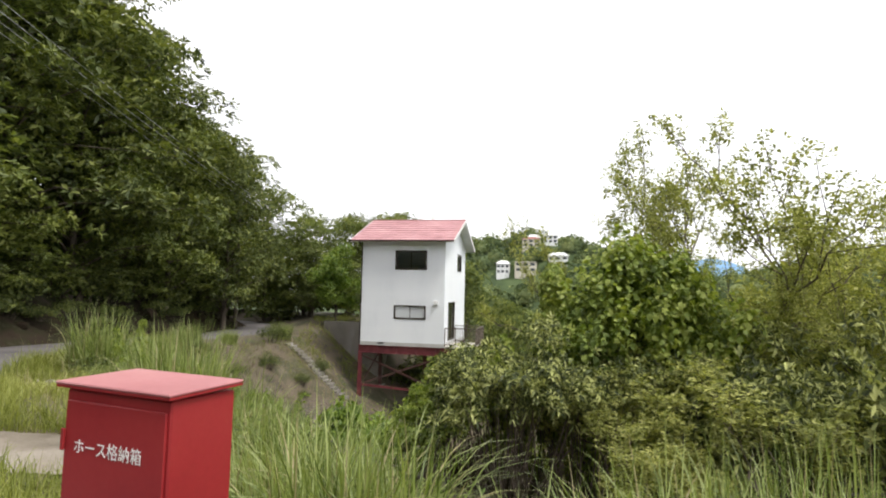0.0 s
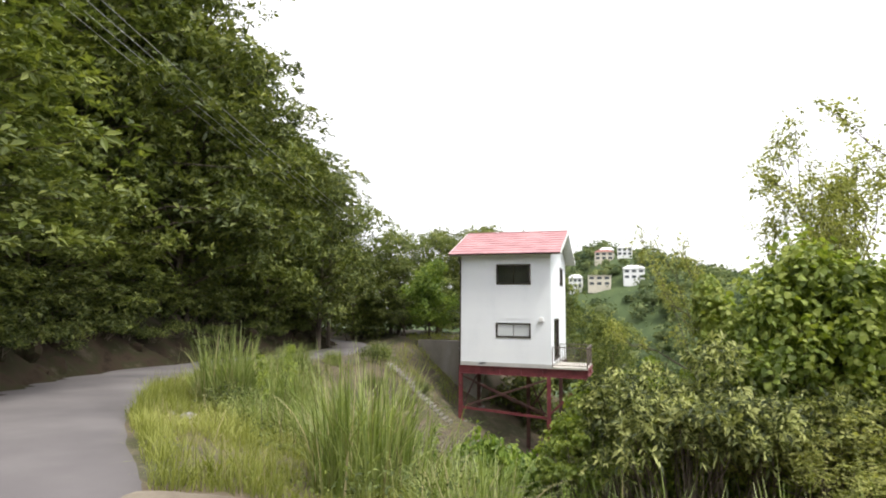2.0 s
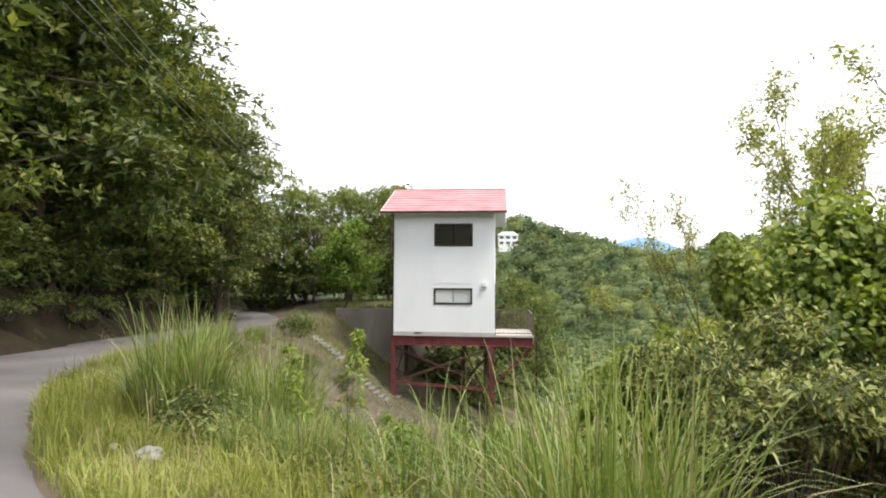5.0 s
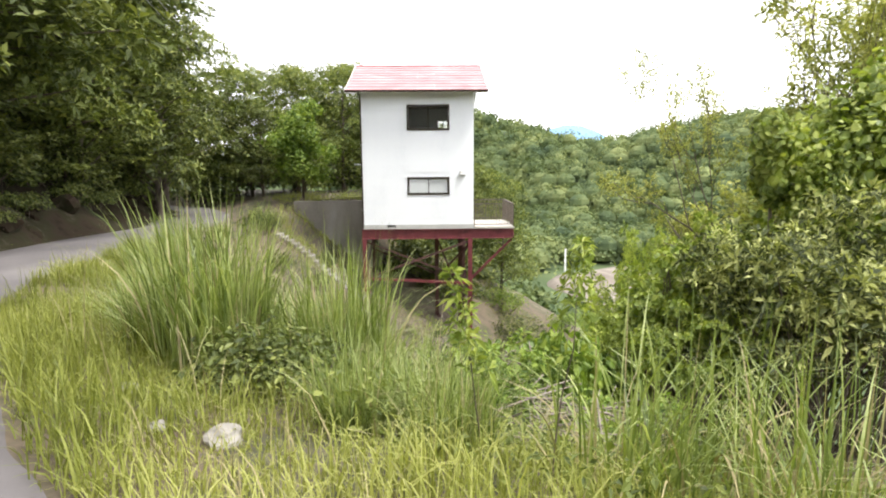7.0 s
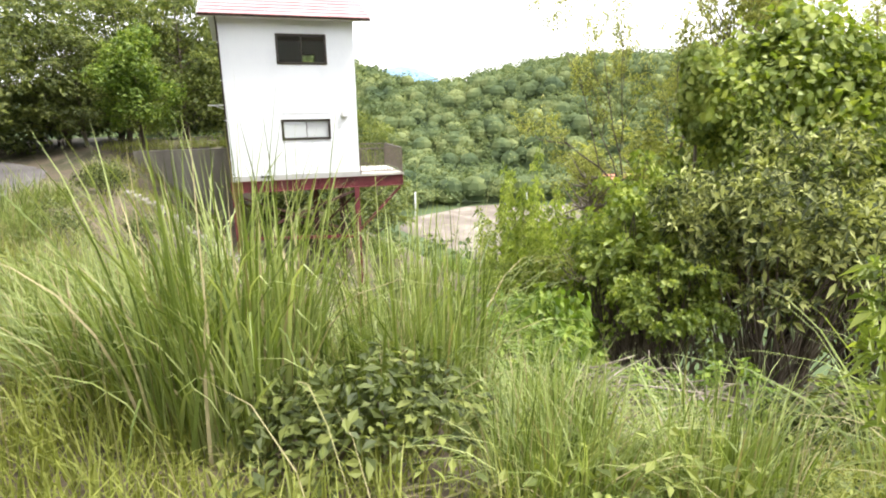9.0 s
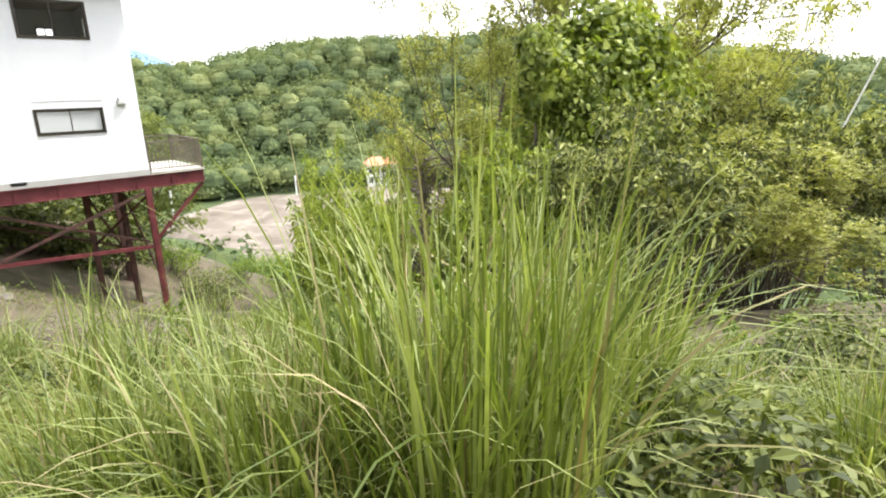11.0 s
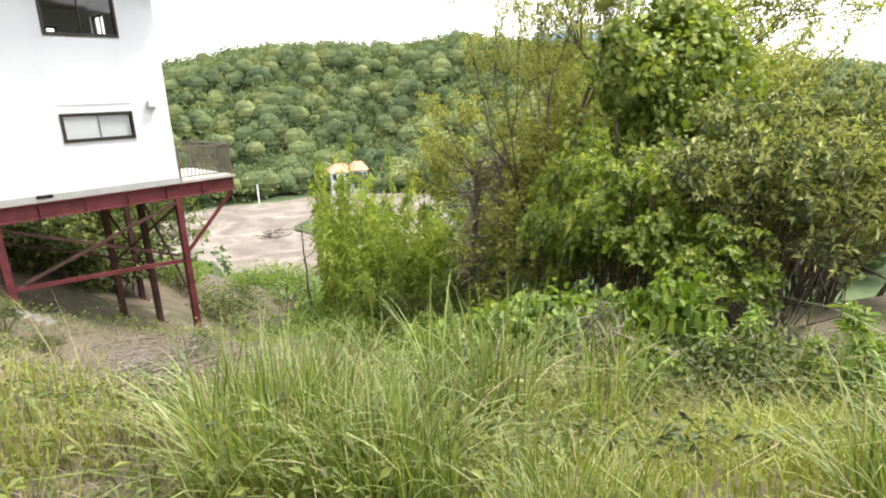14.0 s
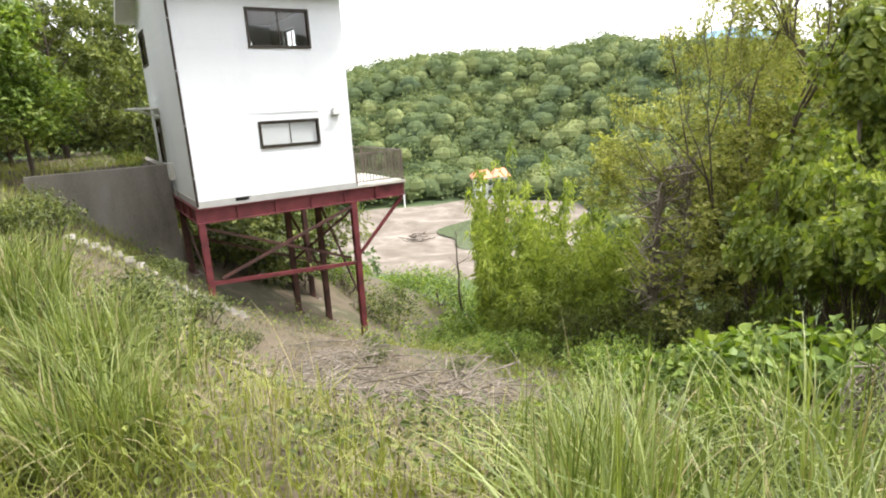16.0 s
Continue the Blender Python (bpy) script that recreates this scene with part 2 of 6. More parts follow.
def tube_arrays(pts, radii, sides=6):
    """Vertices and quads of a tube along points."""
    pts = np.asarray(pts, float)
    tang = np.gradient(pts, axis=0)
    tang /= np.linalg.norm(tang, axis=1)[:, None] + 1e-9
    ref = np.array([0.31, 0.17, 0.93]) if abs(tang[0][2]) < 0.9 else np.array([1.0, 0.1, 0.0])
    u = np.cross(tang, ref)
    u /= np.linalg.norm(u, axis=1)[:, None] + 1e-9
    w = np.cross(tang, u)
    a = np.linspace(0, 2 * math.pi, sides, endpoint=False)
    V = pts[:, None] + np.asarray(radii)[:, None, None] * (np.cos(a)[None, :, None] * u[:, None] + np.sin(a)[None, :, None] * w[:, None])
    n = len(pts)
    F = [(i * sides + j, i * sides + (j + 1) % sides, (i + 1) * sides + (j + 1) % sides, (i + 1) * sides + j) for i in range(n - 1) for j in range(sides)]
    return V.reshape(-1, 3), np.array(F)


def merge(pieces):
    Vs, Fs, o = [], [], 0
    for V, F in pieces:
        Vs.append(V), Fs.append(F + o)
        o += len(V)
    return np.concatenate(Vs), np.concatenate(Fs)


def tube(name, pts, radii, mat, parent=None, label="", sides=8):
    V, F = tube_arrays(pts, radii, sides)
    return mesh_ob(name, V, F, mat, parent, label, smooth=True)


def beam_between(name, a, b, w, h, mat, parent, label=""):
    """A rectangular bar from a to b."""
    a, b = Vector(a), Vector(b)
    L = (b - a).length
    m = Matrix.Translation(a) @ (b - a).to_track_quat("X", "Z").to_matrix().to_4x4()
    return box(name, 0, -w / 2, -h / 2, L, w / 2, h / 2, mat, parent, label, m=m)


def rand_unit(rng, n):
    v = rng.normal(size=(n, 3))
    return v / np.linalg.norm(v, axis=1)[:, None]


def leaf_arrays(rng, C, N, size, aspect=0.5, droop=0.25, rounded=False):
    """Folded leaves, of four or of six corners each, at centres C with normals N."""
    n = len(C)
    t = np.cross(N, rand_unit(rng, n))
    t /= np.linalg.norm(t, axis=1)[:, None] + 1e-9
    t[:, 2] -= droop * rng.random(n)
    s = np.cross(N, t)
    s /= np.linalg.norm(s, axis=1)[:, None] + 1e-9
    L = (size * rng.uniform(0.6, 1.3, n))[:, None]
    W = L * aspect
    base, tip = C - t * L * 0.5, C + t * L * 0.5 - N * L * 0.12
    a, b = C + s * W * 0.5 + N * W * 0.15, C - s * W * 0.5 + N * W * 0.15
    if rounded:
        up, mid = N * W * 0.12, C - t * L * 0.22
        out = C + t * L * 0.2
        V = np.stack([base, mid + s * W * 0.5 + up, out + s * W * 0.42 + up, tip, out - s * W * 0.42 + up, mid - s * W * 0.5 + up], axis=1).reshape(-1, 3)
        return V, np.arange(6 * n).reshape(-1, 6)
    V = np.stack([base, a, tip, b], axis=1).reshape(-1, 3)
    return V, np.arange(4 * n).reshape(-1, 4)


def sprig_arrays(rng, C, N, size, k=6, aspect=0.32, droop=0.25):
    """Sprigs of k leaves that spread from each centre C round its axis N."""
    n = len(C)
    t = np.cross(N, rand_unit(rng, n))
    t /= np.linalg.norm(t, axis=1)[:, None] + 1e-9
    s = np.cross(N, t)
    L0 = size * rng.uniform(0.7, 1.3, n)
    out = []
    for j in range(k):
        a = 2 * math.pi * j / k + rng.normal(0, 0.35, n)
        cone = rng.uniform(0.55, 1.5, n)
        dv = N * np.cos(cone)[:, None] + (t * np.cos(a)[:, None] + s * np.sin(a)[:, None]) * np.sin(cone)[:, None]
        dv[:, 2] -= droop * rng.random(n)
        side = np.cross(dv, N + 0.3 * rand_unit(rng, n))
        side /= np.linalg.norm(side, axis=1)[:, None] + 1e-9
        L = (L0 * rng.uniform(0.7, 1.15, n))[:, None]
        mid = C + dv * L * 0.5 + N * L * 0.06
        tip = C + dv * L
        tip[:, 2] -= 0.12 * L[:, 0]
        out += [C + dv * L * 0.08, mid + side * L * aspect * 0.5, tip, mid - side * L * aspect * 0.5]
    V = np.stack(out, axis=1).reshape(-1, 3)
    return V, np.arange(4 * k * n).reshape(-1, 4)


def blade_arrays(rng, P, H, W, lean, segs=3, azim=None, curl=1.0):
    """Arching grass blades that rise from points P."""
    n = len(P)
    az = rng.uniform(0, 2 * math.pi, n) if azim is None else azim
    d = np.stack([np.cos(az), np.sin(az), np.zeros(n)], axis=1)
    face = az + math.pi / 2 + rng.normal(0, 0.5, n)
    s = np.stack([np.cos(face), np.sin(face), np.zeros(n)], axis=1)
    rows = []
    for i in range(segs + 1):
        f = i / segs
        out = lean * H * (0.25 * f + 0.75 * f ** 2.2)
        up = H * (f - curl * 0.55 * np.minimum(lean, 1.2) * f ** 3)
        c = P + d * out[:, None]
        c[:, 2] += up
        w = (W * (1 - f) ** 0.7 + 0.0006)[:, None] * 0.5 if i else (W * 0.7)[:, None] * 0.5
        rows += [c - s * w, c + s * w]
    V = np.stack(rows, axis=1).reshape(-1, 3)
    k = 2 * (segs + 1)
    q = np.array([(2 * i, 2 * i + 1, 2 * i + 3, 2 * i + 2) for i in range(segs)])
    F = (np.arange(n)[:, None, None] * k + q[None]).reshape(-1, 4)
    return V, F


# ---- the lie of the land ----
EDGE = np.array([(60, -72), (20, -37), (12, -29.9), (8, -26.4), (3.9, -22.8), (2.05, -21.25), (0.55, -20.05), (-1.2, -18.0), (-2.7, -16.0), (-3.8, -13.7), (-4.5, -10), (-5.0, -6),
                 (-5.4, -1), (-6.6, 4), (-9.5, 8.5), (-15, 12), (-40, 22), (-120, 60), (-500, 160)], float)
ROAD_Z = ([-37, -27, -20, -15, -8, -2, 4, 20, 120], [1.05, 0.98, 0.86, 0.66, 0.44, 0.24, 0.18, 0.15, 1.0])


def off_road(x, y):
    """Metres to the right of the road's right edge, minus to its left."""
    p = np.stack([np.ravel(x), np.ravel(y)], axis=1).astype(float)
    best, sign = np.full(len(p), 1e9), np.ones(len(p))
    for a, b in zip(EDGE[:-1], EDGE[1:]):
        ab = b - a
        f = np.clip(((p - a) @ ab) / (ab @ ab), 0, 1)
        r = p - (a + f[:, None] * ab)
        dist = np.hypot(r[:, 0], r[:, 1])
        side = ab[1] * r[:, 0] - ab[0] * r[:, 1]
        m = dist < best - 1e-9
        best[m], sign[m] = dist[m], np.where(side[m] >= 0, 1, -1)
    return (best * sign).reshape(np.shape(x))


def wave(x, y, s, k=0.0):
    return np.sin(x * s + 1.3 * np.sin(y * s * 0.7 + k)) * np.cos(y * s * 1.1 + 0.9 * np.sin(x * s * 0.6 - k))


def smooth01(v):
    v = np.clip(v, 0, 1)
    return v * v * (3 - 2 * v)


def ground_z(x, y):
    x, y = np.asarray(x, float), np.asarray(y, float)
    d = off_road(x, y)
    zr = np.interp(y, *ROAD_Z)
    zr = zr + (0.7 - zr) * np.where(y > -15, smooth01((d - 1) / 3), smooth01((d - 12) / 14))
    right = np.interp(d, [0, 0.9, 2.2, 3.7, 5.3, 8, 12, 17, 26, 36, 900], [0, -0.04, -0.32, -1.05, -1.75, -2.6, -3.6, -6.0, -12, -18.9, -18.9])
    left = np.interp(-d, [0, 2.85, 3.1, 3.4, 4.4, 7, 14, 30, 80, 900], [0, 0, 0.12, 0.85, 1.4, 3.4, 8, 15, 22, 22])
    z = zr + np.where(d > 0, right, left)
    z -= np.interp(d, [2.0, 5.2, 9.3, 13, 20, 36], [0, 1.75, 2.9, 4.0, 4.0, 0]) * np.exp(-((y - 2) / 7.0) ** 2) * (d > 0)
    # a hollow in the slope in front of the house
    z -= 1.0 * np.exp(-((y + 7.4) / 3.7) ** 2) * smooth01((d - 1.7) / 2.3) * (1 - smooth01((d - 11) / 8))
    # a bench of earth against the retaining wall
    z += 0.75 * smooth01(y / 3.5) * (1 - smooth01((y - 9) / 6)) * smooth01(d / 3) * (1 - smooth01((d - 12) / 6))
    # the level yard held up by the retaining wall
    yard = smooth01((y - 3.75) / 0.15) * (1 - smooth01((y - 17) / 5)) * (1 - smooth01((x + 0.3) / 0.15)) * smooth01(d / 2.4)
    z = z * (1 - yard) + 0.72 * yard
    rough = (d > 0.3) | (d < -3.1)
    z += rough * (0.05 * wave(x, y, 2.1) + 0.09 * wave(x, y, 0.8, 2.0)) * np.clip(np.abs(d) / 3, 0, 1)
    # the far side of the valley
    r, az = np.hypot(x, y + 18), np.degrees(np.arctan2(x, y + 18))
    crest = np.interp(az, [-30, -12, -4, 0, 4, 8, 12, 17, 22, 29, 38, 48, 60, 75, 95, 125, 150], [0, 44, 49, 50, 43, 36, 29, 24, 27, 31, 33, 33, 28, 19, 14, 9, 0])
    near = np.interp(az, [-4, 6, 14, 22, 40, 60, 100], [190, 170, 135, 128, 125, 100, 75])
    hill = crest * smooth01((r - near) / np.interp(az, [0, 12, 22], [130, 95, 80])) * (1 - 0.5 * smooth01((r - near - 140) / 250))
    z += np.where(d > 0, hill * (1 + 0.06 * wave(x, y, 0.045) + 0.03 * wave(x, y, 0.11, 1.0)), 0)
    return z


def warped(lo, hi, c, n, fine):
    """Grid lines that lie close round c and spread out towards lo and hi."""
    u = np.linspace(-1, 1, n)
    k = 4.2
    g = np.sinh(k * u) / math.sinh(k)
    w = np.where(u < 0, -g * (lo - c), g * (hi - c))
    return c + w + fine * u


gx, gy = warped(-700, 800, 2.0, 250, 22), warped(-500, 900, -14.0, 250, 22)
GX, GY = np.meshgrid(gx, gy)
GZ = ground_z(GX, GY)
GD = off_road(GX, GY)
GZ = np.where((GD < 0.35) & (GD > -3.0), GZ - 0.03, GZ)
nx, ny = len(gx), len(gy)
idx = np.arange(nx * ny).reshape(ny, nx)
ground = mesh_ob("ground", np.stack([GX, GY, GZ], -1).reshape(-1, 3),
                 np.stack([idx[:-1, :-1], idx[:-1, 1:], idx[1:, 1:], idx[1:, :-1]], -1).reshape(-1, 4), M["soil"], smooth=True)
# litter under the wood, rock in the cutting beside the lane, both darkened for tree shade
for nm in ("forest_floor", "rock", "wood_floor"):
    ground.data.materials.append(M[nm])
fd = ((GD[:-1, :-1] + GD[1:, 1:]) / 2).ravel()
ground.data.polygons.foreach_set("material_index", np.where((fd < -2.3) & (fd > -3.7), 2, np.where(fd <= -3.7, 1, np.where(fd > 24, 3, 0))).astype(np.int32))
tagged(ground, "brown earth hillside falling into a wooded valley", "ground", kind="structure")


def ribbon(name, offsets, lift, mat, label, cat, y0=-60, y1=60, step=0.5, wobble=0.0):
    """A strip along the road's edge at the given offsets to its right."""
    line = []
    for a, b in zip(EDGE[:-1], EDGE[1:]):
        k = max(1, int(np.hypot(*(b - a)) / step))
        line += [a + (b - a) * i / k for i in range(k)]
    line = np.array([p for p in line if y0 <= p[1] <= y1])
    for _ in range(6):
        line[1:-1] = 0.25 * line[:-2] + 0.5 * line[1:-1] + 0.25 * line[2:]
    t = np.gradient(line, axis=0)
    t /= np.hypot(t[:, 0], t[:, 1])[:, None]
    nrm = np.stack([t[:, 1], -t[:, 0]], 1)
    V = []
    for i, o in enumerate(offsets):
        w = wobble * wave(line[:, 0] * 2.3, line[:, 1] * 2.3, 1.0, i) if i in (0, len(offsets) - 1) else 0
        p = line + nrm * (o + w)[:, None] if wobble and i in (0, len(offsets) - 1) else line + nrm * o
        V.append(np.column_stack([p, np.interp(p[:, 1], *ROAD_Z) + lift[i]]))
    V = np.stack(V, 1)
    n, k = V.shape[:2]
    ix = np.arange(n * k).reshape(n, k)
    F = np.stack([ix[:-1, :-1], ix[:-1, 1:], ix[1:, 1:], ix[1:, :-1]], -1).reshape(-1, 4)
    return tagged(mesh_ob(name, V.reshape(-1, 3), F, mat, smooth=True), label, cat, kind="structure")


ribbon("road", [-2.75, -2.65, -1.8, -0.9, -0.12, 0.0], [-0.05, 0.01, 0.03, 0.03, 0.012, -0.05], M["asphalt"], "narrow worn grey asphalt lane along the hillside", "road", wobble=0.08)


# ---- the white house on its red steel frame ----
HW, HD, HT = 4.42, 6.0, 5.3
house = tagged(new("house"), "small white two-storey house with red roof standing on red steel legs", "house")


def wall_with_openings(name, length, height, holes, m, mat, label):
    """A wall in its own plane, 0.14 m thick inwards, with rectangular openings (u0, z0, u1, z1) cut through."""
    us = sorted({0, length, *(h[0] for h in holes), *(h[2] for h in holes)})
    zs = sorted({0, height, *(h[1] for h in holes), *(h[3] for h in holes)})
    bm = bmesh.new()
    solid = lambda u, z: 0 < u < length and 0 < z < height and not any(h[0] < u < h[2] and h[1] < z < h[3] for h in holes)
    quad = lambda *p: bm.faces.new([bm.verts.new(m @ Vector(q)) for q in p])
    T = 0.14
    for i, (u0, u1) in enumerate(zip(us, us[1:])):
        for z0, z1 in zip(zs, zs[1:]):
            uc, zc = (u0 + u1) / 2, (z0 + z1) / 2
            if not solid(uc, zc):
                continue
            quad((u0, 0, z0), (u1, 0, z0), (u1, 0, z1), (u0, 0, z1))
            quad((u0, T, z0), (u0, T, z1), (u1, T, z1), (u1, T, z0))
            if not solid(u0 - 0.001, zc):
                quad((u0, 0, z0), (u0, 0, z1), (u0, T, z1), (u0, T, z0))
            if not solid(u1 + 0.001, zc):
                quad((u1, 0, z0), (u1, T, z0), (u1, T, z1), (u1, 0, z1))
            if not solid(uc, z0 - 0.001):
                quad((u0, 0, z0), (u0, T, z0), (u1, T, z0), (u1, 0, z0))
            if not solid(uc, z1 + 0.001):
                quad((u0, 0, z1), (u1, 0, z1), (u1, T, z1), (u0, T, z1))
    bmesh.ops.remove_doubles(bm, verts=bm.verts, dist=1e-4)
    bmesh.ops.recalc_face_normals(bm, faces=bm.faces)
    wall = part(name, bm, mat, house, label)
    # siding courses, each board proud of the wall
    course, z = 0.265, 0.0
    while z < height - 0.02:
        z1 = min(z + course, height)
        cuts = sorted([(h[0] - 0.022, h[2] + 0.022) for h in holes if h[1] - 0.022 < z1 - 0.01 and h[3] + 0.022 > z + 0.01])
        u = 0.0
        for c0, c1 in cuts + [(length, length)]:
            if c0 - u > 0.03:
                bm = bmesh.new()
                vs = [bm.verts.new(m @ Vector(p)) for p in ((u, -0.0135, z + 0.0015), (c0, -0.0135, z + 0.0015), (c0, -0.011, z1), (u, -0.011, z1),
                                                            (u, 0, z + 0.0015), (c0, 0, z + 0.0015), (c0, 0, z1), (u, 0, z1))]
                for f in ((0, 1, 2, 3), (4, 7, 6, 5), (0, 4, 5, 1), (3, 2, 6, 7), (0, 3, 7, 4), (1, 5, 6, 2)):
                    bm.faces.new([vs[k] for k in f])
                bmesh.ops.recalc_face_normals(bm, faces=bm.faces)
                part("siding_board", bm, M["white_siding"], wall)
            u = max(u, c1)
        z = z1
    return wall


front_holes = [(1.80, 3.78, 3.45, 4.73), (1.79, 1.23, 3.44, 1.90)]
right_holes = [(3.4, 3.85, 4.6, 4.8), (1.0, 0.12, 2.7, 2.1)]
left_holes = [(HD - 5.7, 3.74, HD - 4.5, 4.74), (HD - 5.1, 0.74, HD - 4.2, 2.1)]
back_holes = [(0.75, 3.85, 1.35, 4.6), (2.4, 1.0, 3.6, 2.0)]
m_front = pose(0, 0, 0)
m_right = pose(HW, 0, 0, 0, 0, 90)
m_left = pose(0, HD, 0, 0, 0, -90)
m_back = pose(HW, HD, 0, 0, 0, 180)
wall_with_openings("front_wall", HW, HT, front_holes, m_front, M["white_siding"], "white horizontal siding")
wall_with_openings("right_wall", HD, HT, right_holes, m_right @ Matrix.Identity(4), M["white_siding"], "white horizontal siding")
wall_with_openings("left_wall", HD, HT, left_holes, m_left, M["white_siding"], "white horizontal siding, slightly dirty")
wall_with_openings("back_wall", HW, HT, back_holes, m_back, M["white_siding"], "white horizontal siding")


def window(hole, m, panes=2, name="window", curtain=0.0, label="bronze aluminium sliding window"):
    u0, z0, u1, z1 = hole
    bm = bmesh.new()
    f = 0.034
    for a in ((u0 - 0.02, z0 - 0.02, u1 + 0.02, z0 + f), (u0 - 0.02, z1 - f, u1 + 0.02, z1 + 0.02), (u0 - 0.02, z0 + f, u0 + f, z1 - f), (u1 - f, z0 + f, u1 + 0.02, z1 - f)):
        add_box(bm, a[0], -0.035, a[1], a[2], 0.075, a[3], m)
    w = part(name, bm, M["bronze_alu"], house, label)
    step = (u1 - u0 - 2 * f) / panes
    for i in range(panes):
        a, b, y = u0 + f + i * step - (0.02 if i else 0), u0 + f + (i + 1) * step + (0.02 if i < panes - 1 else 0), 0.012 + 0.03 * (i % 2)
        bm = bmesh.new()
        s = 0.026
        for r in ((a, z0 + f, b, z0 + f + s), (a, z1 - f - s, b, z1 - f), (a, z0 + f + s, a + s, z1 - f - s), (b - s, z0 + f + s, b, z1 - f - s)):
            add_box(bm, r[0], y - 0.012, r[1], r[2], y + 0.012, r[3], m)
        sash = part("sash", bm, M["bronze_alu"], w)
        g = box("pane", a + s, y - 0.003, z0 + f + s, b - s, y + 0.003, z1 - f - s, M["frosted" if curtain else "glass"], w, m=m)
        g.visible_shadow = False
    if curtain:
        n = 60
        us = np.linspace(u0 + 0.06, u1 - 0.06, n)
        top, V = z1 - 0.06, []
        for k, u in enumerate(us):
            wy = 0.10 + 0.018 * math.sin(k * 1.1) + 0.008 * math.sin(k * 2.7)
            for zz in (z0 + 0.05 + 0.015 * math.sin(k * 0.9), z0 + (z1 - z0) * 0.5, top):
                V.append(m @ Vector((u, wy, zz)))
        F = [(k * 3 + j, (k + 1) * 3 + j, (k + 1) * 3 + j + 1, k * 3 + j + 1) for k in range(n - 1) for j in range(2)]
        mesh_ob("curtain", V, F, M["curtain"], w, "white gathered lace curtain", smooth=True)
    return w


window(front_holes[0], m_front)
window(front_holes[1], m_front, curtain=1)
window(right_holes[0], m_right)
window(right_holes[1], m_right, name="glass_door", label="dark bronze sliding glass door")
window(left_holes[0], m_left)
window(back_holes[0], m_back)
window(back_holes[1], m_back)
# entrance door on the yard side
ed = box("entrance_door", left_holes[1][0] + 0.04, 0.03, left_holes[1][1] + 0.02, left_holes[1][2] - 0.04, 0.075, left_holes[1][3] - 0.04, M["rail_brown"], house, "dark brown entrance door", 0.006, m_left)
bm = bmesh.new()
u0, z0, u1, z1 = left_holes[1]
for a in ((u0 - 0.03, z0, u0 + 0.04, z1 + 0.03), (u1 - 0.04, z0, u1 + 0.03, z1 + 0.03), (u0 + 0.04, z1 - 0.04, u1 - 0.04, z1 + 0.03)):
    add_box(bm, a[0], -0.03, a[1], a[2], 0.09, a[3], m_left)
part("door_frame", bm, M["bronze_alu"], house)
box("door_handle", u0 + 0.1, -0.02, z0 + 0.95, u0 + 0.13, 0.03, z0 + 1.15, M["galvanised"], ed, "metal lever handle", 0.004, m_left)
box("awning", -0.85, 4.0, 2.42, -0.02, 5.3, 2.47, M["white_trim"], house, "thin pale entrance awning", 0.01)
for yy in (4.1, 5.2):
    beam_between("awning_bracket", (-0.6, yy, 2.42), (-0.02, yy, 2.2), 0.03, 0.03, M["white_trim"], house)
# floors, ceiling and a partition inside
box("ground_floor_slab", 0.14, 0.14, -0.02, HW - 0.14, HD - 0.14, 0.1, M["interior"], house)
box("upper_floor", 0.14, 0.14, 2.6, HW - 0.14, HD - 0.14, 2.85, M["interior"], house)
box("ceiling_board", 0.14, 0.14, 5.15, HW - 0.14, HD - 0.14, 5.22, M["interior"], house)
box("cupboard", 1.9, 5.2, 2.86, 3.2, 5.84, 4.0, M["interior"], house, "low brown cupboard seen through the window", 0.01)

# roof: ridge runs along the front, two slopes with courses of sheet
ridge_y, ridge_z, eave_y, eave_z, ov = 3.0, 6.72, -0.52, 5.26, 0.53
back_eave_y = 2 * ridge_y - eave_y
bm = bmesh.new()
for s, ey in ((1, eave_y), (-1, back_eave_y)):
    p = [(-ov, ey, eave_z - 0.015), (HW + ov, ey, eave_z - 0.015), (HW + ov, ridge_y, ridge_z - 0.015), (-ov, ridge_y, ridge_z - 0.015)]
    q = [(x, y, z - 0.1) for x, y, z in p]
    vs = [bm.verts.new(v) for v in p + q]
    for f in ((0, 1, 2, 3), (7, 6, 5, 4), (0, 4, 5, 1), (1, 5, 6, 2), (3, 2, 6, 7), (0, 3, 7, 4)):
        bm.faces.new([vs[i] for i in f])
bmesh.ops.recalc_face_normals(bm, faces=bm.faces)
roof = part("roof", bm, M["white_trim"], house, "faded red pitched metal roof with white verges")
slope = math.hypot(ridge_y - eave_y, ridge_z - eave_z)
ncourse, nsheet = 9, 4
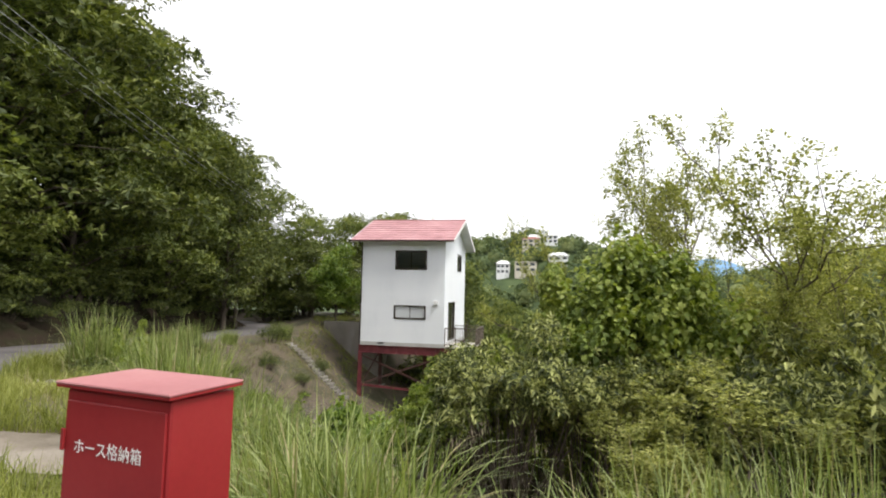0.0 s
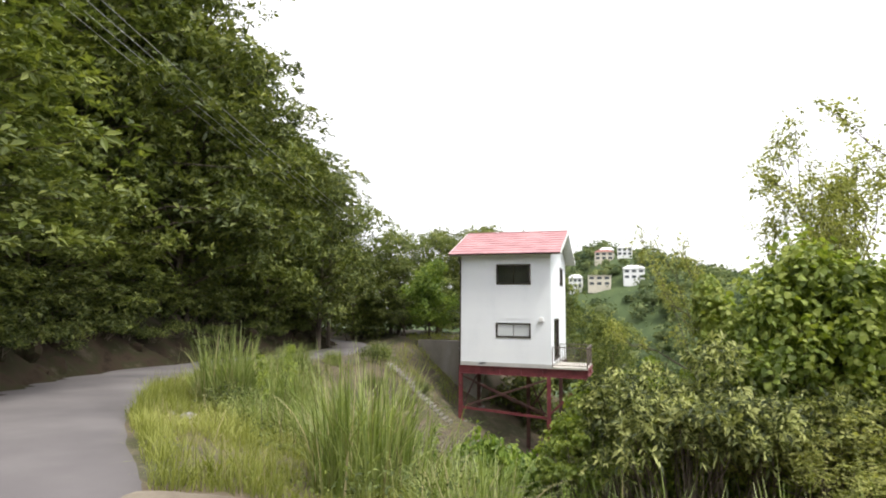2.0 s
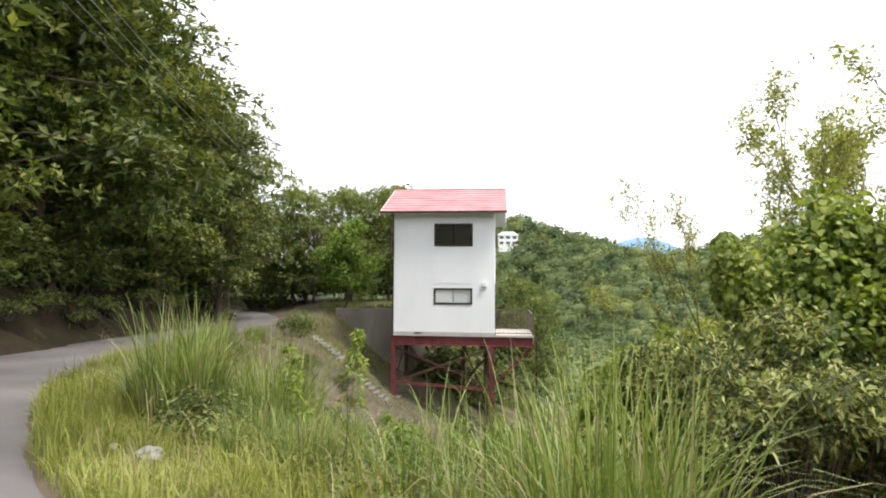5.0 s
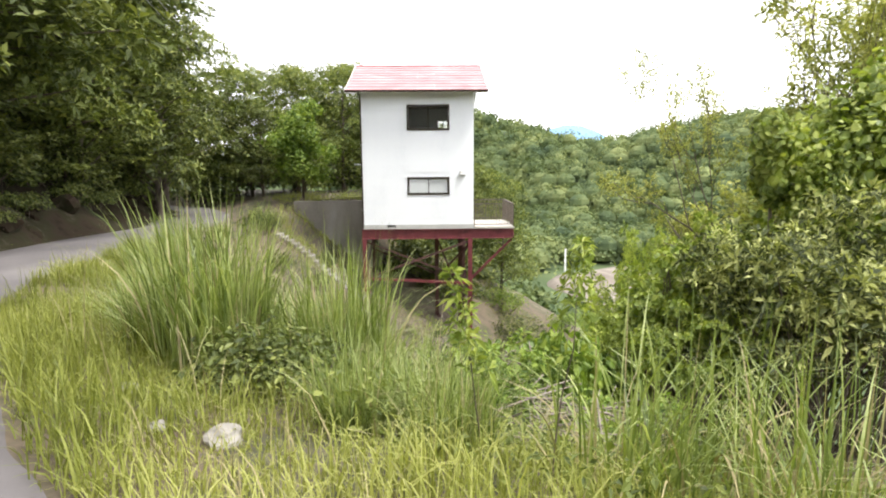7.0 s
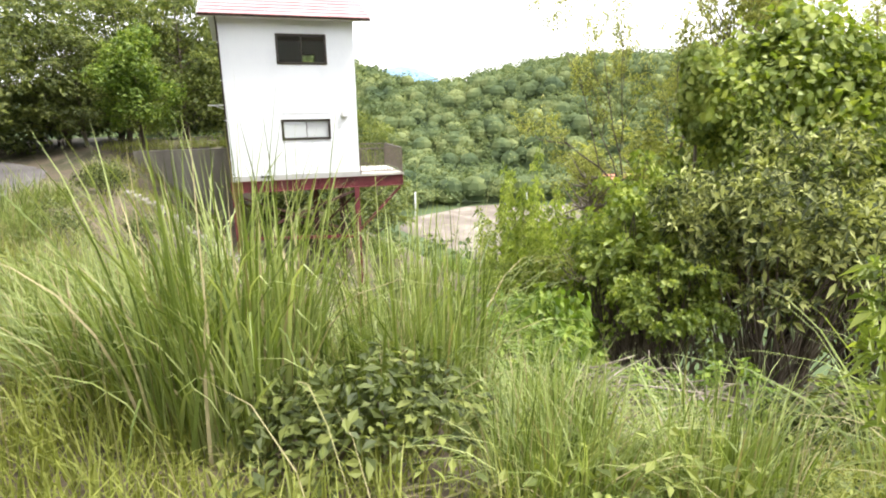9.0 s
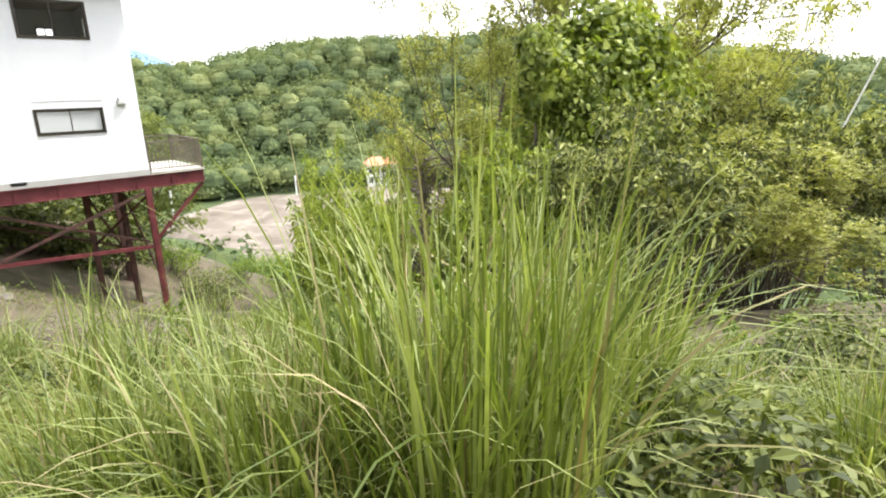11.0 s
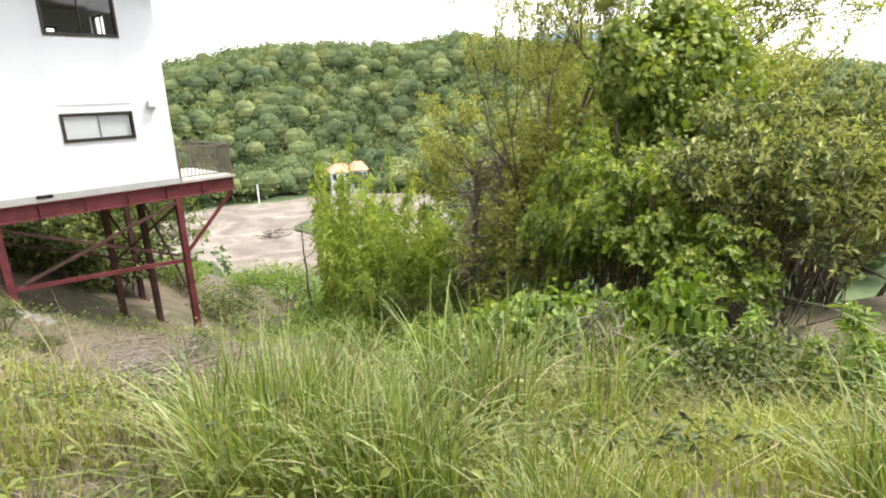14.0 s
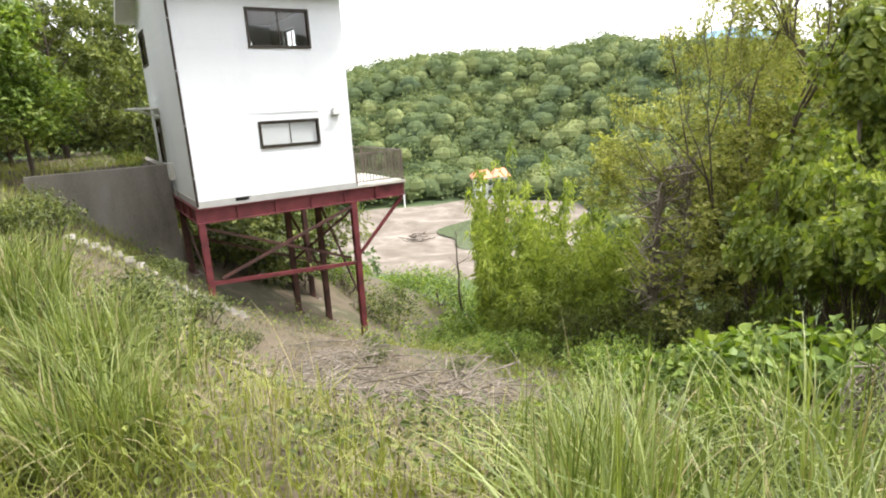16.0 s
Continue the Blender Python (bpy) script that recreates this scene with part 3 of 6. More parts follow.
for ey, sgn in ((eave_y, 1), (back_eave_y, -1)):
    ang = math.degrees(math.atan2(ridge_z - eave_z, ridge_y - eave_y))
    base = pose(-ov, ey, eave_z - 0.012, ang, 0, 0) if sgn > 0 else pose(HW + ov, ey, eave_z - 0.012, ang, 0, 180)
    L = HW + 2 * ov
    for c in range(ncourse):
        s0, s1 = slope * c / ncourse - (0.03 if c == 0 else 0), slope * (c + 1) / ncourse
        cuts = [0] + [L * (k + (0.5 if c % 2 else 0.0)) / nsheet for k in range(nsheet + 1) if 0 < (k + (0.5 if c % 2 else 0.0)) < nsheet] + [L]
        for a, b in zip(cuts, cuts[1:]):
            bm = bmesh.new()
            vs = [bm.verts.new(base @ Vector(p)) for p in ((a + 0.003, s0, 0), (b - 0.003, s0, 0), (b - 0.003, s1, 0), (a + 0.003, s1, 0),
                                                          (a + 0.003, s0, 0.024), (b - 0.003, s0, 0.024), (b - 0.003, s1 + 0.01, 0.006), (a + 0.003, s1 + 0.01, 0.006))]
            for f in ((0, 3, 2, 1), (4, 5, 6, 7), (0, 1, 5, 4), (1, 2, 6, 5), (2, 3, 7, 6), (3, 0, 4, 7)):
                bm.faces.new([vs[i] for i in f])
            part("roof_sheet", bm, M["roof_red"], roof)
box("ridge_cap", -ov, ridge_y - 0.09, ridge_z - 0.02, HW + ov, ridge_y + 0.09, ridge_z + 0.03, M["roof_red"], roof, "", 0.02)
# gables
for gxx in (0.0, HW - 0.14):
    bm = bmesh.new()
    tri = [(0, HT), (HD, HT), (HD, HT + 0.02), (ridge_y, ridge_z - 0.13), (0, HT + 0.02)]
    a = [bm.verts.new((gxx, y, z)) for y, z in tri]
    b = [bm.verts.new((gxx + 0.14, y, z)) for y, z in tri]
    bm.faces.new(a), bm.faces.new(b[::-1])
    for i in range(5):
        bm.faces.new([a[i], b[i], b[(i + 1) % 5], a[(i + 1) % 5]])
    bmesh.ops.recalc_face_normals(bm, faces=bm.faces)
    part("gable", bm, M["white_siding"], house)
box("eave_soffit", -0.3, eave_y + 0.06, 5.2, HW + 0.3, 0.0, 5.23, M["white_trim"], house)
# verge boards on each gable end
for xx in (-ov - 0.012, HW + ov):
    for ey in (eave_y, back_eave_y):
        beam_between("verge_board", (xx + 0.006, ey, eave_z - 0.07), (xx + 0.006, ridge_y, ridge_z - 0.07), 0.016, 0.17, M["white_trim"], roof)
# gutter and downpipe
V, F = [], []
for k, xx in enumerate(np.linspace(-ov, HW + ov, 12)):
    for a in np.linspace(math.pi, 2 * math.pi, 7):
        V.append((xx, eave_y - 0.05 + 0.06 * math.cos(a), 5.25 + 0.07 * math.sin(a)))
F = [(k * 7 + j, k * 7 + j + 1, (k + 1) * 7 + j + 1, (k + 1) * 7 + j) for k in range(11) for j in range(6)]
gut = mesh_ob("gutter", V, F, M["steel_dark"], house, "dark brown half-round gutter", True)
sol = gut.modifiers.new("thick", "SOLIDIFY")
sol.thickness = 0.006
tube("downpipe", [(-0.03, -0.55, 5.18), (-0.03, -0.40, 5.10), (-0.03, -0.10, 4.92), (-0.03, -0.06, 4.7), (-0.03, -0.06, 2.5), (-0.03, -0.06, -0.12)], [0.032] * 6, M["bronze_alu"], house, "dark downpipe on the corner")
for zz in (0.6, 1.9, 3.2, 4.4):
    box("pipe_bracket", -0.075, -0.10, zz, 0.01, -0.0, zz + 0.03, M["galvanised"], house)
# vent hood, small floor vent, air-conditioner case
bm = bmesh.new()
add_box(bm, 3.86, -0.16, 2.0, 4.10, -0.017, 2.03, None)
add_box(bm, 3.88, -0.13, 2.03, 4.08, -0.017, 2.20, None, 0.02)
part("vent_hood", bm, M["white_trim"], house, "white extractor hood with grey lip")
box("hood_lip", 3.87, -0.155, 1.985, 4.09, -0.02, 2.0, M["grey_flashing"], house)
bm = bmesh.new()
add_box(bm, 0.92, -0.03, -0.09, 1.28, 0.0, 0.0)
for k in range(4):
    add_box(bm, 0.94, -0.036, -0.08 + 0.02 * k, 1.26, -0.028, -0.073 + 0.02 * k)
part("floor_vent", bm, M["black_plastic"], house, "black louvred underfloor vent")
box("meter_box", -0.16, 2.9, 0.35, -0.016, 3.25, 0.85, M["white_trim"], house, "white meter box", 0.01)
tube("meter_pipe", [(-0.07, 3.05, 0.35), (-0.07, 3.05, -0.15)], [0.02, 0.02], M["galvanised"], house)

# grey flashing at the foot of the walls
bm = bmesh.new()
for a in ((-0.025, -0.03, HW + 0.025, 0.0), (-0.03, 0.0, 0.0, HD), (HW, 0.0, HW + 0.03, HD), (-0.025, HD, HW + 0.025, HD + 0.03)):
    add_box(bm, a[0], a[1], -0.17, a[2], a[3], -0.002)
part("base_flashing", bm, M["grey_flashing"], house, "grey metal flashing strip")


# ---- steel frame ----
steel = tagged(new("steel_frame"), "dark red painted steel frame of legs and braces carrying the house", "steel frame")


def i_beam(name, a, b, depth=0.40, width=0.16, mat=None):
    """An H-section beam from a to b (top centre line)."""
    a, b = Vector(a), Vector(b)
    L = (b - a).length
    m = Matrix.Translation(a) @ (b - a).to_track_quat("X", "Z").to_matrix().to_4x4()
    bm = bmesh.new()
    add_box(bm, 0, -width / 2, -0.025, L, width / 2, 0, m)
    add_box(bm, 0, -width / 2, -depth, L, width / 2, -depth + 0.025, m)
    add_box(bm, 0, -0.012, -depth + 0.025, L, 0.012, -0.025, m)
    n = int(L / 0.95)
    for k in range(1, n):
        add_box(bm, k * L / n - 0.006, -width / 2 + 0.01, -depth + 0.025, k * L / n + 0.006, width / 2 - 0.01, -0.025, m)
    return part(name, bm, mat or M["steel_red"], steel)


def leg(x, y, z0, z1, mat, w=0.17):
    bm = bmesh.new()
    add_box(bm, x - w / 2, y - w / 2, z0, x + w / 2, y - w / 2 + 0.02, z1)
    add_box(bm, x - w / 2, y + w / 2 - 0.02, z0, x + w / 2, y + w / 2, z1)
    add_box(bm, x - 0.01, y - w / 2 + 0.02, z0, x + 0.01, y + w / 2 - 0.02, z1)
    lg = part("leg", bm, mat, steel)
    box("base_plate", x - 0.18, y - 0.18, z0 - 0.02, x + 0.18, y + 0.18, z0 + 0.02, mat, lg)
    ft = box("footing", x - 0.26, y - 0.26, z0 - 0.7, x + 0.26, y + 0.26, z0 - 0.02, M["concrete"], lg, "rough concrete footing", 0.02)
    return lg


ZT = -0.18
DX = 6.08
DY = 2.9
i_beam("beam", (-0.1, 0.04, ZT), (DX, 0.04, ZT))
i_beam("beam", (-0.02, 0.13, ZT), (-0.02, HD, ZT))
i_beam("beam", (4.4, 0.13, ZT - 0.005), (4.4, HD, ZT - 0.005), mat=M["steel_dark"])
i_beam("beam", (-0.1, HD - 0.05, ZT - 0.01), (4.5, HD - 0.05, ZT - 0.01), mat=M["steel_dark"])
i_beam("beam", (0.1, 2.2, ZT - 0.02), (4.3, 2.2, ZT - 0.02), mat=M["steel_dark"])
i_beam("beam", (DX - 0.02, 0.13, ZT - 0.005), (DX - 0.02, DY, ZT - 0.005), depth=0.3)
i_beam("beam", (4.5, DY - 0.05, ZT - 0.01), (DX, DY - 0.05, ZT - 0.01), depth=0.3, mat=M["steel_dark"])
LEGS = [(-0.0, 0.04, M["steel_red"]), (4.3, 0.04, M["steel_red"]), (2.95, 2.2, M["steel_dark"]), (4.0, 2.25, M["steel_dark"]), (0.05, 3.3, M["steel_dark"]), (4.3, 4.55, M["steel_dark"])]
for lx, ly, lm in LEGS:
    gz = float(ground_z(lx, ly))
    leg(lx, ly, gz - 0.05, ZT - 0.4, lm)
beam_between("brace", (0.05, 0.0, -2.2), (4.25, 0.0, -2.45), 0.06, 0.11, M["steel_red"], steel)
beam_between("brace", (0.3, -0.03, -2.1), (4.2, -0.03, -0.7), 0.05, 0.08, M["steel_dark"], steel)
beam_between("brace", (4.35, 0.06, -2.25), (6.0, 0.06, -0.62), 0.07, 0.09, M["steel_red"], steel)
beam_between("brace", (0.05, 0.1, -0.7), (4.2, 0.3, -2.35), 0.05, 0.07, M["steel_dark"], steel)
beam_between("brace", (2.95, 2.2, -2.6), (4.3, 0.1, -0.8), 0.05, 0.07, M["steel_dark"], steel)
beam_between("brace", (0.1, 2.3, -1.3), (4.0, 2.3, -2.9), 0.05, 0.07, M["steel_dark"], steel)
beam_between("brace", (4.05, 2.2, -0.8), (4.3, 0.1, -3.6), 0.05, 0.07, M["steel_dark"], steel)
beam_between("brace", (0.0, 0.1, -2.3), (0.05, 3.2, -0.8), 0.05, 0.07, M["steel_dark"], steel)
beam_between("brace", (2.95, 2.25, -0.8), (4.0, 2.25, -3.4), 0.05, 0.07, M["steel_dark"], steel)

# ---- deck with railing ----
deck = tagged(new("deck"), "small pale wooden deck with brown metal railing beside the house", "deck")
nb = 14
for k in range(nb):
    x0 = HW + 0.05 + (DX - HW - 0.05) * k / nb
    box("deck_board", x0 + 0.004, -0.03, -0.14, x0 + (DX - HW - 0.05) / nb - 0.004, DY, -0.10, M["deck_wood"], deck)
box("fascia", HW + 0.04, -0.055, -0.175, DX + 0.02, -0.032, -0.10, M["deck_wood"], deck)


def rail_run(a, b, z0=-0.1, h=0.92):
    a, b = Vector((*a, 0)), Vector((*b, 0))
    L = (b - a).length
    run = beam_between("top_rail", a + Vector((0, 0, z0 + h)), b + Vector((0, 0, z0 + h)), 0.05, 0.04, M["rail_brown"], deck)
    beam_between("bottom_rail", a + Vector((0, 0, z0 + 0.09)), b + Vector((0, 0, z0 + 0.09)), 0.035, 0.03, M["rail_brown"], deck)
    n = int(L / 0.105)
    for k in range(n + 1):
        p = a + (b - a) * k / n
        w = 0.022 if k in (0, n) else 0.009
        box("post" if k in (0, n) else "baluster", p.x - w, p.y - w, z0 if k in (0, n) else z0 + 0.1, p.x + w, p.y + w, z0 + h - 0.02, M["rail_brown"], deck)


rail_run((HW + 0.06, 0.02), (DX - 0.03, 0.02))
rail_run((DX - 0.03, 0.07), (DX - 0.03, DY - 0.05))
rail_run((DX - 0.08, DY - 0.04), (HW + 0.06, DY - 0.04))

# ---- retaining wall, yard and steps ----
bm = bmesh.new()
add_box(bm, -3.7, 3.72, -3.4, -0.06, 3.98, 0.76, None, 0.012)
add_box(bm, -0.3, 3.98, -4.2, -0.06, 9.0, 0.75, None, 0.012)
rw = part("retaining_wall", bm, M["concrete"], None)
tagged(rw, "stained grey board-marked concrete retaining wall", "retaining wall", kind="structure")
for k in range(1, 5):
    box("form_line", -3.7, 3.715, 0.76 - 0.82 * k - 0.008, -0.06, 3.722, 0.76 - 0.82 * k + 0.008, M["concrete"], rw)
steps = tagged(new("concrete_steps"), "weathered pale concrete steps going down the bank to the house", "steps")
A, B = Vector((-2.95, -2.3, 0.2)), Vector((0.05, -2.35, -2.4))
NS = 17
ang = math.degrees(math.atan2(B.y - A.y, B.x - A.x))
for k in range(NS):
    p = A + (B - A) * k / (NS - 1)
    run = (B - A).xy.length / (NS - 1)
    box("step", 0, -0.3, -0.28, run + 0.03, 0.3, 0, M["concrete"], steps, bevel=0.012, m=pose(p.x, p.y, min(p.z, float(ground_z(p.x, p.y)) + 0.06), 0, 0, ang))

# ---- red hose box ----
hose = tagged(new("hose_box"), "weathered red metal fire hose box with faded pink lid, roadside", "hose box")
hz0, hz1 = 1.04, 2.175
hm = pose(8.894, -26.305, 0, 0, 0, -11.5)
box("body", -0.57, 0.03, hz0 + 0.08, -0.02, 0.325, hz1, M["box_red"], hose, "", 0.006, hm)
lm = hm @ pose(0, 0, hz1 + 0.018, 1.2, 0, 0)
lid = box("lid", -0.60, 0.0, 0, 0.0, 0.35, 0.012, M["box_lid"], hose, "faded pinkish red sloping lid", 0.004, lm)
for a in ((-0.597, 0.003, -0.589, 0.347), (-0.011, 0.003, -0.003, 0.347), (-0.589, 0.003, -0.011, 0.010)):
    box("lid_rim", a[0], a[1], -0.010, a[2], a[3], 0.0, M["box_red"], lid, m=lm)
dr = box("door", -0.555, 0.02, hz0 + 0.12, -0.035, 0.031, hz1 - 0.04, M["box_red"], hose, "", 0.003, hm)
box("latch", -0.09, 0.006, 1.62, -0.07, 0.018, 1.70, M["galvanised"], dr, "small metal latch", 0.003, hm)
for zz in (1.3, 1.95):
    box("hinge", -0.562, 0.008, zz, -0.545, 0.018, zz + 0.08, M["box_red"], dr, "", 0.002, hm)
for xx in (-0.56, -0.07):
    for yy in (0.05, 0.27):
        box("leg", xx, yy, hz0 - 0.1, xx + 0.04, yy + 0.04, hz0 + 0.08, M["steel_dark"], hose, "", 0, hm)
txt = bpy.data.curves.new("lettering", "FONT")
txt.body = "ホース格納箱"
txt.size, txt.extrude, txt.align_x = 0.06, 0.0008, "CENTER"
lt = new("lettering_curve", txt)
dg = bpy.context.evaluated_depsgraph_get()
tm = bpy.data.meshes.new_from_object(lt.evaluated_get(dg))
bpy.data.objects.remove(lt)
tm.materials.clear()
tm.materials.append(M["letter_white"])
tm.transform(hm @ pose(-0.318, 0.0185, 1.95, 90, 0, 0))
letters = new("lettering", tm)
letters.parent = hose
tagged(letters, "white painted lettering")


# ---- plants ----
def tree(name, seed, H, R, base, clumps, per, leaf, mat, label, cat="tree", trunk_r=0.16, squash=0.8, aspect=0.5, spread=0.75, bare=0.0, lean=(0, 0), cluster=0.35, sprig=0):
    """A tree at the origin: tapered trunk with limbs, and a crown of leafy clumps round the limb ends."""
    rng = np.random.default_rng(seed)
    t = tagged(new(name), label, cat)
    n = 9
    zs = np.linspace(0, 1, n)
    spine = np.stack([lean[0] * zs ** 1.5 + 0.12 * np.cumsum(rng.normal(0, 0.35, n)) * zs, lean[1] * zs ** 1.5 + 0.12 * np.cumsum(rng.normal(0, 0.35, n)) * zs, zs * H * 0.86 - 0.3 * (1 - zs)], 1)
    pieces = [tube_arrays(spine, trunk_r * (1 - 0.95 * zs) ** 1.1 + 0.006, 7)]
    ends = []
    for c in range(clumps):
        f = base + (0.98 - base) * (c + rng.random()) / clumps
        k = min(n - 1, max(1, f * (n - 1) * 0.95))
        p0 = np.array([np.interp(k, range(n), spine[:, j]) for j in range(3)])
        rel = (f - base) / (1 - base)
        rad = R * (0.35 + 0.65 * math.sqrt(max(0.0, 1 - abs(2 * rel - 0.75) ** 2 / 1.6))) * rng.uniform(0.45, 1.05)
        az = c * 2.4 + rng.normal(0, 0.5)
        e = p0 + np.array([math.cos(az) * rad, math.sin(az) * rad, H * 0.10 * rng.uniform(0.2, 1.2) + 0.12 * rad])
        mid = (p0 + e) / 2 + np.array([0, 0, 0.10 * rad]) + rng.normal(0, 0.08, 3)
        br = trunk_r * 0.32 * (1 - 0.6 * rel)
        pieces.append(tube_arrays([p0, (p0 + mid) / 2 + rng.normal(0, 0.04, 3), mid, e], [br, br * 0.7, br * 0.5, br * 0.2], 5))
        ends.append((e, rad))
        if rng.random() < spread:
            ends.append((mid + np.array([rng.normal(0, 0.3), rng.normal(0, 0.3), rng.normal(0.2, 0.2)]), rad))
    ends += [(spine[-1] + np.array([rng.normal(0, 0.15 * R), rng.normal(0, 0.15 * R), H * 0.05 * q]), R) for q in (-0.6, 0.1, 0.5, 0.8)]
    V, F = merge(pieces)
    mesh_ob("trunk", V, F, M["bark"], t, "", True)
    Cs, Ns = [], []
    for e, rad in ends:
        if rng.random() < bare:
            continue
        cr = R * cluster * rng.uniform(0.75, 1.25)
        k = int(per * rng.uniform(0.7, 1.3))
        u = rand_unit(rng, k)
        rr = cr * rng.random(k) ** 0.33
        lump = 1 + 0.35 * np.sin(u[:, 0] * 5 + seed) * np.cos(u[:, 1] * 4 + e[0])
        if sprig:
            u[:, 2] = np.where(rng.random(k) < 0.75, np.abs(u[:, 2]), u[:, 2])
        c = e + u * (rr * lump)[:, None] * np.array([1, 1, squash])
        if sprig:
            c[:, 2] -= 0.22 * (c[:, 0] - e[0]) ** 2 / cr + 0.22 * (c[:, 1] - e[1]) ** 2 / cr
        Cs.append(c)
        nn = u * 0.55 + np.array([0, 0, 0.75]) + rng.normal(0, 0.38, (k, 3))
        Ns.append(nn / np.linalg.norm(nn, axis=1)[:, None])
    if sprig:
        V, F = sprig_arrays(rng, np.concatenate(Cs), np.concatenate(Ns), leaf, sprig, aspect)
    else:
        V, F = leaf_arrays(rng, np.concatenate(Cs), np.concatenate(Ns), leaf, aspect, rounded=aspect > 0.7)
    mesh_ob("crown", V, F, mat, t)
    return t


def top_of(ob):
    """The height of a thing over its own base."""
    return max(v.co.z for c in ob.children for v in c.data.vertices)


def canopy_shrub(name, seed, w, h, lumps, per, leaf, mat, label, k=6, aspect=0.3, base=0.52, stems=36):
    """A tall shrub: many bare stems that carry domed lumps of leafy sprigs, hollow and open beneath."""
    rng = np.random.default_rng(seed)
    t = tagged(new(name), label, "shrub")
    pieces, Cs, Ns, cent = [], [], [], []
    for i in range(lumps):
        f = math.sqrt((i + 0.4) / lumps)
        az, r = i * 2.4 + rng.normal(0, 0.3), 0.46 * w * f
        top = h * (1 - 0.36 * f ** 2) * rng.uniform(0.7, 1.03)
        cent.append(np.array([math.cos(az) * r, math.sin(az) * r, top - 0.05 * w]))
        if f > 0.55:
            for q in range(2):
                z = h * rng.uniform(base * (0.45 if rng.random() < 0.12 else 1.0), base + 0.2)
                a2, r2 = az + rng.normal(0, 0.25), r * rng.uniform(0.92, 1.16)
                cent.append(np.array([math.cos(a2) * r2, math.sin(a2) * r2, z]))
    for i in range(stems):
        c = cent[int(rng.integers(0, len(cent)))]
        a = np.array([c[0] * 0.3 + rng.normal(0, 0.12 * w / 2), c[1] * 0.3 + rng.normal(0, 0.12 * w / 2), -0.3])
        m = (a + c) / 2 + rng.normal(0, 0.05 * w, 3)
        rr = rng.uniform(0.012, 0.034)
        pieces.append(tube_arrays([a, (a + m) / 2 + rng.normal(0, 0.06, 3), m, c], [rr, rr * 0.85, rr * 0.6, rr * 0.25], 5))
    for c in cent:
        n = int(per * rng.uniform(0.6, 1.3))
        u = rand_unit(rng, n)
        u[:, 2] = np.where(u[:, 2] < -0.35, -u[:, 2], u[:, 2])
        cr = w * rng.uniform(0.07, 0.16)
        p = c + u * (cr * rng.uniform(0.6, 1.1, n))[:, None] * np.array([1, 1, 0.72]) * (1 + 0.22 * np.sin(u[:, :1] * 5 + c[0] * 3) * np.cos(u[:, 1:2] * 4 + c[1]))
        Cs.append(p)
        nn = u * 0.75 + np.array([0, 0, 0.55]) + rng.normal(0, 0.3, (n, 3))
        Ns.append(nn / np.linalg.norm(nn, axis=1)[:, None])
    V, F = merge(pieces)
    tagged(mesh_ob("woody_base", V, F, M["bark"], t, "", True), kind="stuff")
    V, F = sprig_arrays(rng, np.concatenate(Cs), np.concatenate(Ns), leaf, k, aspect)
    mesh_ob("foliage", V, F, mat, t)
    return t


def airy_tree(name, seed, trunk, r, mat, label, levels=5, leaf=0.11, tufts=9, spread=0.55, fork=3, rise=0.14):
    """An open tree: a slim trunk that forks again and again into fine rising twigs with loose small leaves."""
    rng = np.random.default_rng(seed)
    t = tagged(new(name), label, "tree")
    pieces, tips = [], []

    def grow(p, d, L, rad, level):
        m = p + d * L * 0.5 + rng.normal(0, 0.045 * L, 3)
        e = p + d * L + rng.normal(0, 0.05 * L, 3)
        pieces.append(tube_arrays([p, m, e], [rad, rad * 0.85, rad * 0.68], 6 if level > 2 else 4))
        if level <= 1:
            tips.append(m)
        if level == 0:
            tips.append(e)
            return
        for q in range(fork if level >= levels - 1 else 2 + (rng.random() < 0.35)):
            nd = d + rand_unit(rng, 1)[0] * spread * rng.uniform(0.7, 1.3) + np.array([0, 0, rise])
            grow(e if q < 2 else m, nd / np.linalg.norm(nd), L * rng.uniform(0.62, 0.86), rad * 0.62, level - 1)

    grow(np.array([0.0, 0.0, -0.3]), np.array([0.03, 0.02, 1.0]), trunk, r, levels)
    V, F = merge(pieces)
    mesh_ob("trunk", V, F, M["bark"], t, "", True)
    T = np.repeat(np.array(tips), tufts, 0)
    C = T + rng.normal(0, 0.17, T.shape)
    N = rng.normal(0, 0.5, C.shape) + np.array([0, 0, 0.8])
    V, F = sprig_arrays(rng, C, N / np.linalg.norm(N, axis=1)[:, None], leaf, 3, 0.45)
    mesh_ob("crown", V, F, mat, t)
    return t


